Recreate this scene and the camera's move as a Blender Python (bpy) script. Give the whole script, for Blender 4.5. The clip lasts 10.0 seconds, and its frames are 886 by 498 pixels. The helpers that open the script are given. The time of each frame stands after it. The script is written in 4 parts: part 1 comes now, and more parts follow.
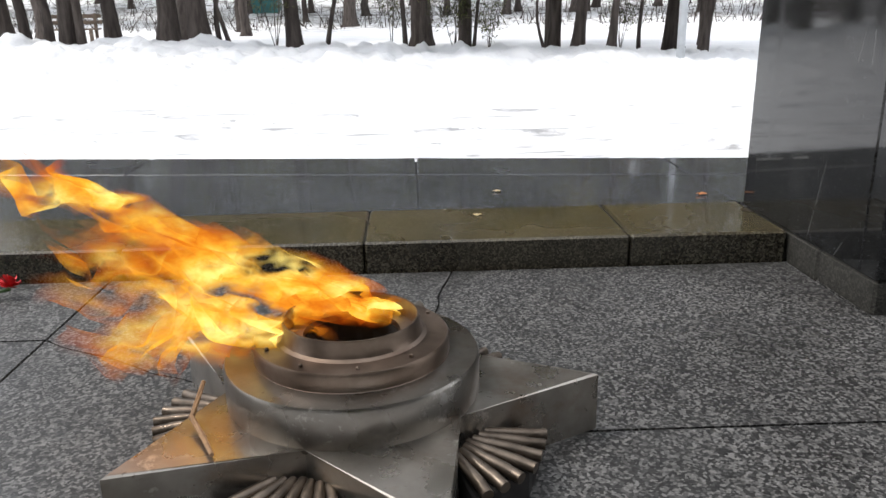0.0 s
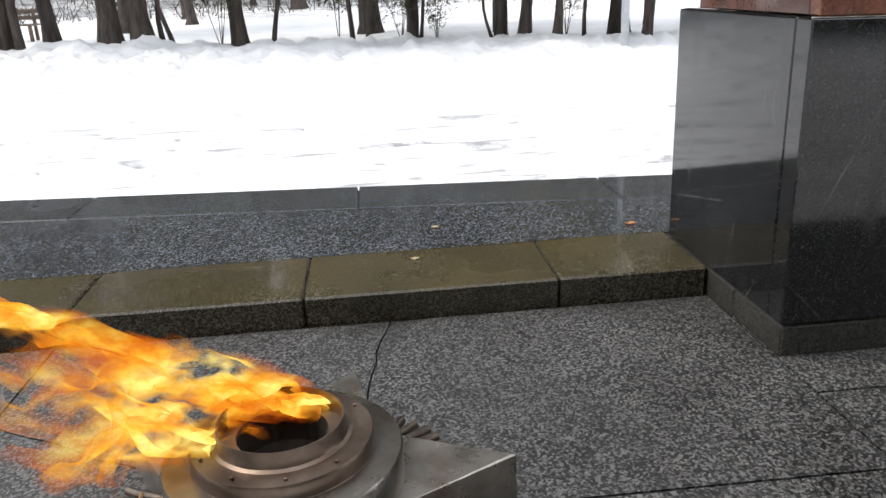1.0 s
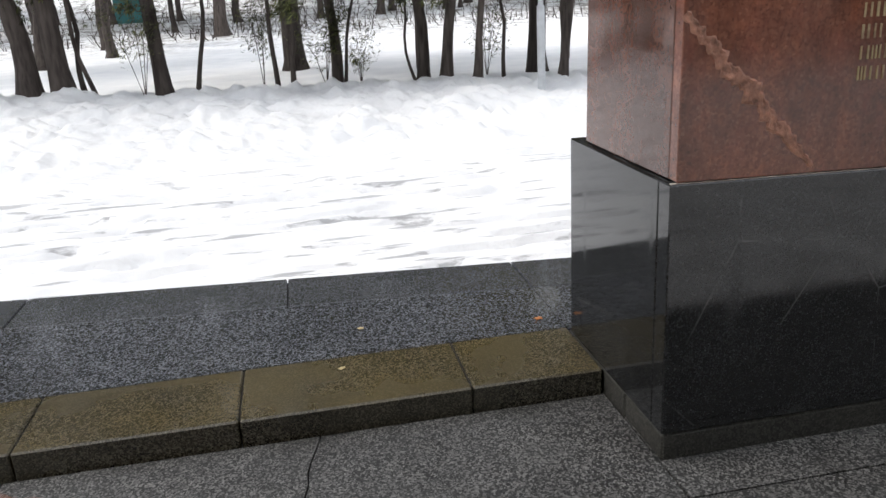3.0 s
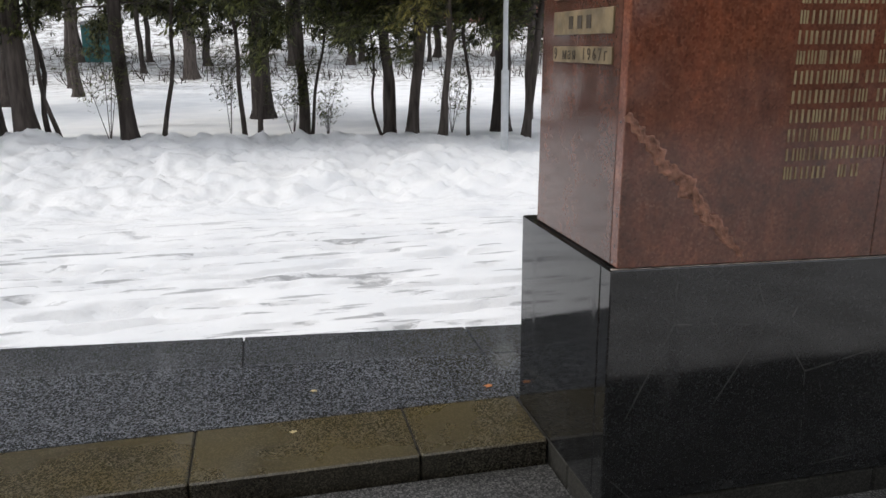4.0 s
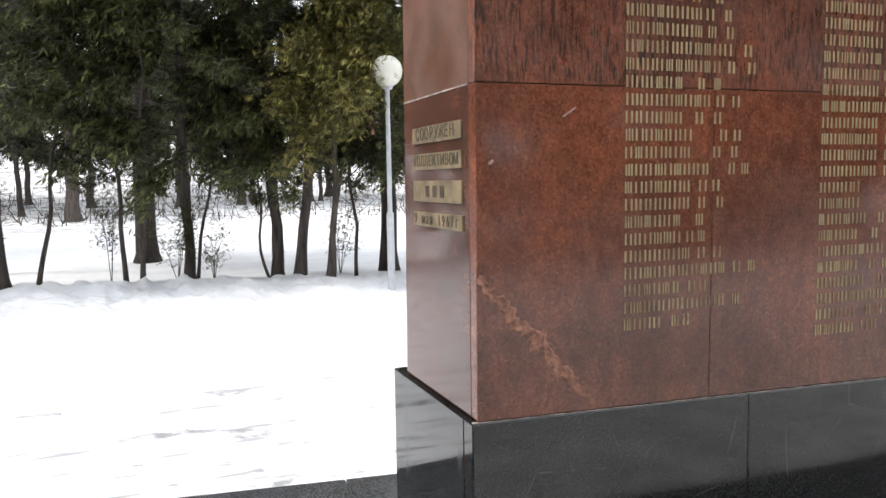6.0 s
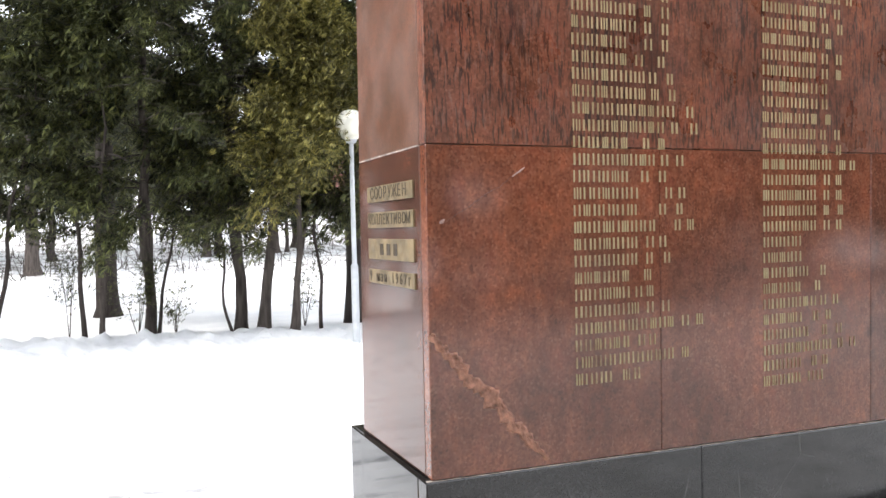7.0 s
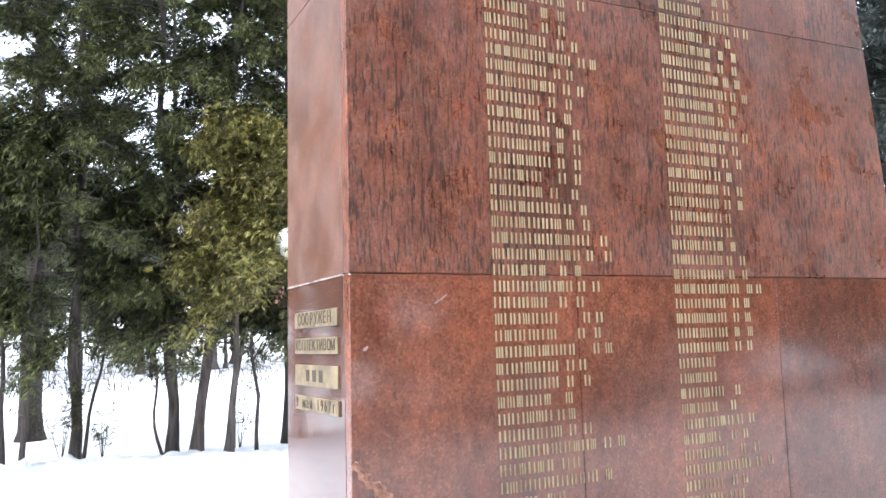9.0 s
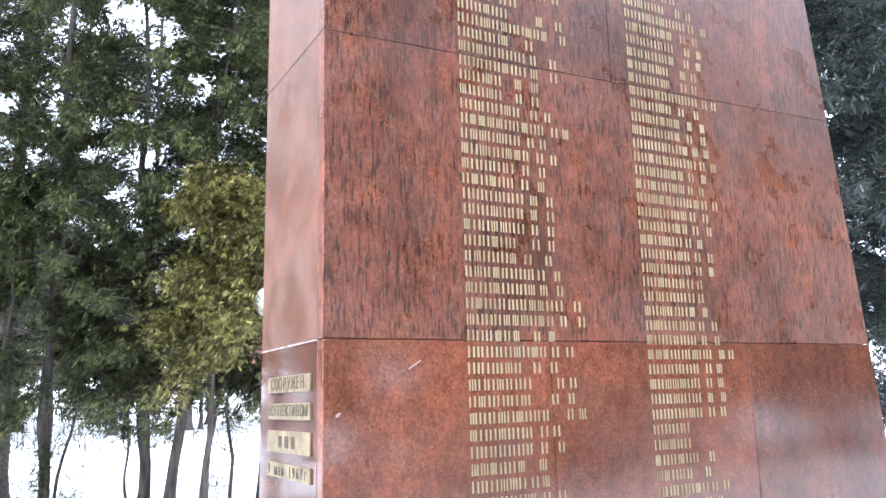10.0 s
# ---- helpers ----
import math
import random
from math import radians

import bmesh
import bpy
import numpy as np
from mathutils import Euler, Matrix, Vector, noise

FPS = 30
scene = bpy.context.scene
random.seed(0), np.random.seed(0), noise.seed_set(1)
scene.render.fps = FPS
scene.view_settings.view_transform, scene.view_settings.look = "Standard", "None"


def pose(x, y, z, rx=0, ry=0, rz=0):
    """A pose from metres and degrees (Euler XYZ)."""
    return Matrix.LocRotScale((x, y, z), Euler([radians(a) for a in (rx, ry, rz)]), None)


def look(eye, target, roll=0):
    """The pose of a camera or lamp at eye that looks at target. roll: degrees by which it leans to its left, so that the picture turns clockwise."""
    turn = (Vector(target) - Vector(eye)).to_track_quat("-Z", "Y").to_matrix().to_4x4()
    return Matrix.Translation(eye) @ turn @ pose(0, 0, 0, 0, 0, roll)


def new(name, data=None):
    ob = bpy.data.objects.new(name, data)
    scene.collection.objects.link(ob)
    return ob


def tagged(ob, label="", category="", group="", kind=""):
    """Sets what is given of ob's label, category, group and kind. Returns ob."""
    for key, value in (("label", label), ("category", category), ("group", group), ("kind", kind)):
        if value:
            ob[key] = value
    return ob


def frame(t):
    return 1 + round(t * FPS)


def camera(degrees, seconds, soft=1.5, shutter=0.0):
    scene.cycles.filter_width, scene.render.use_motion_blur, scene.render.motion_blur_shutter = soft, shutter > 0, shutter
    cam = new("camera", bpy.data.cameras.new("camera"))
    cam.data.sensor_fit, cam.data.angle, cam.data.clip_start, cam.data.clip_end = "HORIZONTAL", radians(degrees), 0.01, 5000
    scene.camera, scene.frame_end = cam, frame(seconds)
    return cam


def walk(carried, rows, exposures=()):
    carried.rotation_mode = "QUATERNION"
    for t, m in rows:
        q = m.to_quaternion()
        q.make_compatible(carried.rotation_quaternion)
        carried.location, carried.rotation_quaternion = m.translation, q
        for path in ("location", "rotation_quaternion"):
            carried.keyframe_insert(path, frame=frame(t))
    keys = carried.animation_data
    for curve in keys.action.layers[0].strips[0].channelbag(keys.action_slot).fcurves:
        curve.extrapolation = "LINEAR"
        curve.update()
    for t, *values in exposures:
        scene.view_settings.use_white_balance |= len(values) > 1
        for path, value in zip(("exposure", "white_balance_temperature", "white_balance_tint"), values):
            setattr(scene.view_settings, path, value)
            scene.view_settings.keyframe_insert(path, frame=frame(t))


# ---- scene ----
cam = camera(59.1, 10.0)
PATH = [
    (0, (-1.214, -1.907, 0.808), (-1.144, 0.004, 0.222), -1.0),
    (0.5, (-1.163, -1.914, 0.944), (-1.062, -0.015, 0.323), -1.5),
    (1, (-1.118, -1.928, 1.071), (-0.956, -0.044, 0.422), -2.7),
    (1.5, (-1.101, -1.953, 1.202), (-0.894, -0.065, 0.577), -3.6),
    (2, (-1.097, -1.999, 1.32), (-0.829, -0.123, 0.68), -3.9),
    (2.5, (-1.081, -2.032, 1.432), (-0.77, -0.162, 0.793), -4.0),
    (3.8, (-1.03, -2.154, 1.615), (-0.628, -0.271, 1.071), -1.1),
    (4, (-1.039, -2.166, 1.634), (-0.604, -0.282, 1.125), -0.5),
    (4.5, (-1.03, -2.2, 1.67), (-0.542, -0.312, 1.224), -0.4),
    (5, (-1.011, -2.237, 1.697), (-0.442, -0.358, 1.315), -0.1),
    (5.5, (-0.989, -2.271, 1.722), (-0.34, -0.399, 1.453), -0.5),
    (7, (-0.931, -2.348, 1.771), (-0.141, -0.511, 1.718), -1.4),
    (7.5, (-0.919, -2.37, 1.786), (-0.093, -0.548, 1.805), -1.4),
    (8, (-0.915, -2.391, 1.798), (-0.046, -0.592, 1.895), -1.5),
    (8.5, (-0.905, -2.419, 1.805), (0.005, -0.645, 1.96), -1.6),
    (9, (-0.898, -2.448, 1.814), (0.022, -0.687, 2.045), -1.9),
    (9.5, (-0.894, -2.466, 1.823), (0.054, -0.732, 2.13), -1.9),
    (10, (-0.891, -2.486, 1.834), (0.065, -0.77, 2.212), -1.75),
]
# exposure and white balance follow the phone's own automatic settings
EXPO = [(0.0, 0.76), (2.5, 0.62), (4.0, 0.12), (5.0, 0.10), (5.6, 0.55), (7.0, 1.4), (8.0, 1.7), (9.0, 2.1), (10.0, 2.4)]
walk(cam, [(t, look(eye, target, roll)) for t, eye, target, roll in PATH],
     [(t, ev, 6500 - 950 * max(0.0, (t - 7) / 3), 10) for t, ev in EXPO])

# ---- light: overcast winter sky ----
world = bpy.data.worlds.new("overcast_sky")
scene.world = world
world.use_nodes = True
wt = world.node_tree
wt.nodes.clear()
w_out = wt.nodes.new("ShaderNodeOutputWorld")
w_bg = wt.nodes.new("ShaderNodeBackground")
w_sky = wt.nodes.new("ShaderNodeTexSky")
w_sky.sky_type = "NISHITA"
w_sky.sun_disc = False
w_sky.sun_elevation, w_sky.sun_rotation = radians(56), radians(-82)
w_sky.dust_density, w_sky.air_density = 4.0, 1.0
w_mix = wt.nodes.new("ShaderNodeMix")
w_mix.data_type = "RGBA"
w_mix.inputs["Factor"].default_value = 0.8
wt.links.new(w_sky.outputs[0], w_mix.inputs["A"])
w_mix.inputs["B"].default_value = (9.0, 9.3, 9.8, 1)
wt.links.new(w_mix.outputs["Result"], w_bg.inputs["Color"])
w_bg.inputs["Strength"].default_value = 0.125
wt.links.new(w_bg.outputs[0], w_out.inputs[0])
sun = new("sun", bpy.data.lights.new("sun", "SUN"))
sun.data.energy, sun.data.angle, sun.data.color = 1.1, radians(18), (1.0, 0.96, 0.9)
sun.matrix_world = look((-4.6, 0.6, 7.0), (0, 0, 0))


# ---- materials ----
class Mat:
    """A small builder of node materials in object coordinates."""

    def __init__(self, name, rough=0.5, metal=0.0, spec=0.5):
        self.m = bpy.data.materials.new(name)
        self.m.use_nodes = True
        self.t = self.m.node_tree
        self.b = self.t.nodes["Principled BSDF"]
        self.b.inputs["Roughness"].default_value = rough
        self.b.inputs["Metallic"].default_value = metal
        self.b.inputs["Specular IOR Level"].default_value = spec
        self.geo = self.t.nodes.new("ShaderNodeNewGeometry")

    def n(self, kind):
        return self.t.nodes.new(kind)

    def link(self, a, b):
        self.t.links.new(a, b)

    def coords(self, scale=(1, 1, 1)):
        mp = self.n("ShaderNodeMapping")
        mp.inputs["Scale"].default_value = scale
        self.link(self.geo.outputs["Position"], mp.inputs["Vector"])
        return mp.outputs[0]

    def noise(self, scale, detail=3.0, stretch=(1, 1, 1), rough=0.55):
        k = self.n("ShaderNodeTexNoise")
        k.inputs["Scale"].default_value, k.inputs["Detail"].default_value = scale, detail
        k.inputs["Roughness"].default_value = rough
        self.link(self.coords(stretch), k.inputs["Vector"])
        return k.outputs["Fac"]

    def cells(self, scale, stretch=(1, 1, 1)):
        k = self.n("ShaderNodeTexVoronoi")
        k.inputs["Scale"].default_value = scale
        self.link(self.coords(stretch), k.inputs["Vector"])
        g = self.n("ShaderNodeRGBToBW")
        self.link(k.outputs["Color"], g.inputs[0])
        return g.outputs[0]

    def ramp(self, fac, *stops):
        r = self.n("ShaderNodeValToRGB")
        e = r.color_ramp.elements
        while len(e) < len(stops):
            e.new(0.5)
        for el, (p, c) in zip(e, stops):
            el.position = p
            el.color = (*c, 1) if len(c) == 3 else c
        self.link(fac, r.inputs[0])
        return r.outputs[0]

    def value(self, fac, p0, v0, p1, v1):
        return self.ramp(fac, (p0, (v0, v0, v0)), (p1, (v1, v1, v1)))

    def mix(self, a, b, fac, mode="MIX"):
        k = self.n("ShaderNodeMix")
        k.data_type, k.blend_type = "RGBA", mode
        for s, v in (("A", a), ("B", b), ("Factor", fac)):
            if isinstance(v, (int, float)):
                k.inputs[s].default_value = v
            elif isinstance(v, tuple):
                k.inputs[s].default_value = (*v, 1)
            else:
                self.link(v, k.inputs[s])
        return k.outputs["Result"]

    def random(self):
        return self.n("ShaderNodeObjectInfo").outputs["Random"]

    def color(self, c):
        if isinstance(c, tuple):
            self.b.inputs["Base Color"].default_value = (*c, 1)
        else:
            self.link(c, self.b.inputs["Base Color"])
        return self

    def rough(self, v):
        self.link(v, self.b.inputs["Roughness"])
        return self

    def bump(self, fac, strength, distance):
        k = self.n("ShaderNodeBump")
        k.inputs["Strength"].default_value, k.inputs["Distance"].default_value = strength, distance
        self.link(fac, k.inputs["Height"])
        self.link(k.outputs[0], self.b.inputs["Normal"])
        return self


def stone_speckle(name, dark, mid, light, scale, rough, tint=None, tint_amount=0.0, spec=0.5, bump=0.25, wet=0.0):
    m = Mat(name, rough, spec=spec)
    grain = m.ramp(m.cells(scale), (0.1, dark), (0.45, mid), (0.85, light))
    fine = m.value(m.noise(scale * 1.7, 2), 0.3, 0.55, 0.7, 1.25)
    c = m.mix(grain, fine, 0.8, "MULTIPLY")
    blot = m.value(m.noise(2.2, 5), 0.3, 0.62, 0.72, 1.12)
    c = m.mix(c, blot, 0.8, "MULTIPLY")
    slab = m.value(m.random(), 0.0, 0.86, 1.0, 1.1)
    c = m.mix(c, slab, 1.0, "MULTIPLY")
    if tint:
        where = m.value(m.noise(3.1, 6), 0.3, 0.15, 0.62, tint_amount)
        sep = m.n("ShaderNodeSeparateXYZ")
        m.link(m.geo.outputs["Normal"], sep.inputs[0])
        where = m.mix(where, m.value(sep.outputs["Z"], 0.4, 0.12, 0.8, 1.0), 1.0, "MULTIPLY")
        c = m.mix(c, tint, where)
    m.color(c)
    if wet:
        m.rough(m.value(m.noise(1.6, 3), 0.30, wet, 0.72, rough))
    else:
        m.rough(m.value(m.noise(3.5, 6), 0.3, rough * 0.6, 0.7, min(1.0, rough * 1.4)))
    if wet:
        # a thin film of melt water
        m.b.inputs["Coat Weight"].default_value = 0.4
        m.b.inputs["Coat Roughness"].default_value = 0.05
        m.b.inputs["Coat IOR"].default_value = 1.33
    m.bump(m.cells(scale), bump, 0.002)
    return m.m


AGGREGATE = stone_speckle("exposed_aggregate", (0.003, 0.003, 0.003), (0.024, 0.0237, 0.0228), (0.175, 0.171, 0.164), 160, 0.55, bump=0.35)
AGGREGATE_DAMP = stone_speckle("damp_aggregate", (0.014, 0.015, 0.018), (0.054, 0.058, 0.066), (0.20, 0.207, 0.224), 150, 0.24, bump=0.06, wet=0.07)
KERB = stone_speckle("mossy_kerb_stone", (0.013, 0.012, 0.009), (0.046, 0.041, 0.031), (0.15, 0.136, 0.100), 175, 0.38, (0.090, 0.066, 0.021), 0.55, bump=0.12, wet=0.13)
BORDER = stone_speckle("smooth_border_stone", (0.034, 0.036, 0.040), (0.064, 0.067, 0.073), (0.12, 0.125, 0.133), 170, 0.3, bump=0.05, wet=0.09)
PLINTH = stone_speckle("rough_plinth_stone", (0.012, 0.011, 0.009), (0.026, 0.0245, 0.020), (0.06, 0.057, 0.048), 150, 0.6, (0.03, 0.027, 0.014), 0.4)
JOINT = Mat("dark_joint", 0.9).color((0.018, 0.017, 0.016)).m


def polished_grey():
    m = Mat("polished_grey_granite", 0.08)
    m.b.inputs["IOR"].default_value = 1.58
    c = m.ramp(m.cells(210), (0.1, (0.009, 0.0093, 0.0096)), (0.6, (0.014, 0.0143, 0.0146)), (0.97, (0.034, 0.035, 0.036)))
    blot = m.value(m.noise(1.6, 6), 0.32, 0.55, 0.7, 1.4)
    c = m.mix(c, blot, 0.85, "MULTIPLY")
    # pale scratches and salt marks
    veins = m.n("ShaderNodeTexVoronoi")
    veins.feature = "DISTANCE_TO_EDGE"
    veins.inputs["Scale"].default_value = 2.3
    m.link(m.coords((1, 1, 0.7)), veins.inputs["Vector"])
    line = m.value(veins.outputs["Distance"], 0.0, 0.6, 0.007, 0.0)
    line = m.mix(line, m.value(m.noise(5, 3), 0.47, 0.0, 0.62, 1.0), 1.0, "MULTIPLY")
    c = m.mix(c, (0.10, 0.10, 0.097), line)
    spots = m.value(m.noise(38, 2), 0.73, 0.0, 0.77, 0.5)
    c = m.mix(c, (0.13, 0.13, 0.12), spots)
    fleck = m.value(m.cells(330), 0.90, 0.0, 0.95, 0.55)
    c = m.mix(c, (0.11, 0.112, 0.115), fleck)
    smear = m.value(m.noise(3.4, 7, (1, 1, 0.8), 0.7), 0.60, 0.0, 0.78, 0.45)
    c = m.mix(c, (0.06, 0.062, 0.062), smear)
    m.color(c)
    runs = m.value(m.noise(7, 5, (1, 1, 0.07)), 0.60, 0.0, 0.72, 0.14)
    m.rough(m.mix(m.value(m.noise(5, 6), 0.3, 0.04, 0.75, 0.10), runs, 1.0, "ADD"))
    return m.m


def red_granite(name, streaks, roughness, shade=1.0, tone=(0.040, 0.031, 0.028)):
    m = Mat(name, roughness)
    m.b.inputs["IOR"].default_value = 1.55
    c = m.ramp(m.cells(120), (0.05, (0.116, 0.043, 0.027)), (0.4, (0.162, 0.061, 0.038)), (0.75, (0.194, 0.076, 0.048)), (1.0, (0.236, 0.108, 0.074)))
    cloud = m.ramp(m.noise(2.3, 6, (1, 1, 0.6)), (0.3, (0.50, 0.45, 0.41)), (0.5, (0.95, 0.92, 0.88)), (0.72, (1.40, 1.22, 1.05)))
    c = m.mix(c, cloud, 1.0, "MULTIPLY")
    mottle = m.ramp(m.noise(15, 5, (1, 1, 0.75), 0.65), (0.32, (0.66, 0.62, 0.60)), (0.5, (1.0, 1.0, 1.0)), (0.68, (1.32, 1.2, 1.08)))
    c = m.mix(c, mottle, 0.85, "MULTIPLY")
    patch = m.value(m.noise(11, 5, (1, 1, 0.6), 0.65), 0.50, 0.0, 0.82, min(0.5, 0.1 + streaks * 2))
    c = m.mix(c, (0.215, 0.050, 0.034), patch)
    slab = m.ramp(m.random(), (0.0, (0.84, 0.84, 0.86)), (1.0, (1.14, 1.1, 1.06)))
    c = m.mix(c, slab, 1.0, "MULTIPLY")
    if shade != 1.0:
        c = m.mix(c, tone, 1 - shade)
    # short dark runs left by water
    runs = m.value(m.noise(98, 4, (1, 1, 0.14), 0.62), 0.515, 0.0, 0.59, 0.86)
    area = m.value(m.noise(1.7, 4, (1, 1, 0.8)), 0.30, streaks * 0.4, 0.50, streaks)
    c = m.mix(c, (0.014, 0.008, 0.007), m.mix(runs, area, 1.0, "MULTIPLY"))
    worn = m.value(m.noise(75, 3, (1, 1, 0.22), 0.6), 0.54, 0.0, 0.66, 0.55)
    c = m.mix(c, (0.235, 0.130, 0.098), m.mix(worn, area, 1.0, "MULTIPLY"))
    stains = m.value(m.noise(9, 5, (1, 1, 0.08)), 0.60, 0.0, 0.72, min(0.5, streaks * 2.5))
    c = m.mix(c, (0.035, 0.015, 0.010), stains)
    m.color(c)
    m.rough(m.value(m.noise(4, 6), 0.3, roughness * 0.55, 0.75, roughness * 1.5))
    m.bump(runs, 0.10 * streaks, 0.0015)
    return m.m


GREY = polished_grey()
RED_LOW = red_granite("red_granite_polished", 0.15, 0.13)
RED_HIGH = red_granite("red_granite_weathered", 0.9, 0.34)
# same granite, with the narrow side's brown haze mixed into its colour
RED_SIDE = red_granite("red_granite_side_hazed", 0.0, 0.45, 0.5, (0.098, 0.056, 0.033))


def simple(name, base, rough, metal=0.0, var=0.25, scale=8.0, bump=0.0):
    m = Mat(name, rough, metal)
    lo, hi = tuple(v * (1 - var) for v in base), tuple(min(1, v * (1 + var)) for v in base)
    c = m.ramp(m.noise(scale, 5), (0.3, lo), (0.7, hi))
    m.color(c)
    m.rough(m.value(m.noise(scale * 2.3, 4), 0.3, rough * 0.75, 0.7, min(1, rough * 1.25)))
    if bump:
        m.bump(m.noise(scale * 6, 4), bump, 0.004)
    return m.m


RED_BROKEN = simple("broken_red_granite", (0.35, 0.172, 0.118), 0.85, var=0.6, scale=34, bump=1.0)
CRACK = simple("fine_dark_crack", (0.17, 0.075, 0.055), 0.8, var=0.5, scale=30)
CRACK_PALE = simple("pale_crack_filler", (0.45, 0.30, 0.26), 0.8, scale=30)


def worn_hazy_gold():
    m = Mat("worn_hazy_gold_paint", 0.5, 0.1)
    c = m.ramp(m.noise(7, 5), (0.3, (0.30, 0.22, 0.11)), (0.7, (0.55, 0.44, 0.25)))
    sep = m.n("ShaderNodeSeparateXYZ")
    m.link(m.geo.outputs["Position"], sep.inputs[0])
    # lower rows fade more: worn paint plus reflected haze put into the colour
    low = m.n("ShaderNodeMapRange")
    low.inputs["From Min"].default_value, low.inputs["From Max"].default_value = 2.0, 1.3
    low.inputs["To Min"].default_value, low.inputs["To Max"].default_value = 0.12, 0.75
    m.link(sep.outputs["Z"], low.inputs["Value"])
    faded = m.mix(m.value(m.noise(14, 4, rough=0.6), 0.46, 0.0, 0.60, 1.0), low.outputs[0], 1.0, "MULTIPLY")
    m.color(m.mix(c, (0.15, 0.07, 0.04), faded))
    return m.m


GOLD = worn_hazy_gold()
PLATE_GOLD = simple("brass_plate", (0.20, 0.148, 0.080), 0.5, 0.2, 0.45, 12)
PLATE_INK = simple("dark_engraving", (0.05, 0.035, 0.02), 0.7)
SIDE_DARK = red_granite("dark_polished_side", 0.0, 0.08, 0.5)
POST = simple("grey_painted_post", (0.52, 0.54, 0.56), 0.5, var=0.12)
OPAL = simple("opal_glass", (0.86, 0.84, 0.74), 0.25, var=0.04)
PETAL = simple("red_petals", (0.55, 0.015, 0.02), 0.6, var=0.3, scale=60)
STEM = simple("green_stem", (0.05, 0.12, 0.03), 0.6)
DRY_LEAF = simple("dry_orange_leaf", (0.42, 0.16, 0.05), 0.7, scale=60)
PALE_LEAF = simple("pale_dry_leaf", (0.42, 0.34, 0.18), 0.7, scale=60)
TWIG = simple("dry_twig", (0.24, 0.14, 0.07), 0.8, scale=60)


def steel(name, k):
    m = Mat(name, 0.32, 0.92)
    c = m.ramp(m.noise(9, 6, rough=0.55), (0.3, (0.21, 0.188, 0.165)), (0.5, (0.29, 0.268, 0.24)), (0.72, (0.38, 0.355, 0.325)))
    rust = m.value(m.noise(4, 7, rough=0.7), 0.52, 0.0, 0.68, 0.55)
    c = m.mix(c, (0.19, 0.115, 0.068), rust)
    rub = m.value(m.noise(7.5, 7, rough=0.75), 0.60, 0.0, 0.66, 0.7)
    c = m.mix(c, (0.62, 0.60, 0.56), rub)
    pits = m.value(m.noise(70, 4, rough=0.7), 0.64, 0.0, 0.72, 0.6)
    c = m.mix(c, (0.07, 0.055, 0.045), pits)
    # k scales the colour to stand in for brighter or darker reflections
    c = m.mix(c, (k, k * 0.99, k * 0.97), 1.0, "MULTIPLY")
    m.color(c)
    m.rough(m.value(m.noise(6, 6), 0.3, 0.22, 0.7, 0.40))
    m.bump(m.noise(60, 4), 0.03, 0.002)
    return m.m


def burnt_steel():
    m = Mat("heat_stained_steel", 0.4, 0.9)
    c = m.ramp(m.noise(8, 6, rough=0.6), (0.3, (0.115, 0.080, 0.058)), (0.55, (0.20, 0.150, 0.115)), (0.75, (0.29, 0.235, 0.19)))
    m.color(m.mix(c, (0.04, 0.030, 0.024), m.value(m.noise(5, 6), 0.56, 0.0, 0.7, 0.55)))
    m.rough(m.value(m.noise(9, 5), 0.3, 0.26, 0.7, 0.45))
    m.bump(m.noise(60, 4), 0.03, 0.002)
    return m.m


# one steel twice: star lifted for its sky reflections, drum dimmed
STEEL, STEEL_DRUM, BURNT = steel("weathered_steel_bright", 1.2), steel("steel_dark_reflection", 0.66), burnt_steel()
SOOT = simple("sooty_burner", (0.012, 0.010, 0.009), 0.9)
CASING = simple("tarnished_casing", (0.125, 0.100, 0.078), 0.36, 0.85, 0.45, 25, 0.05)


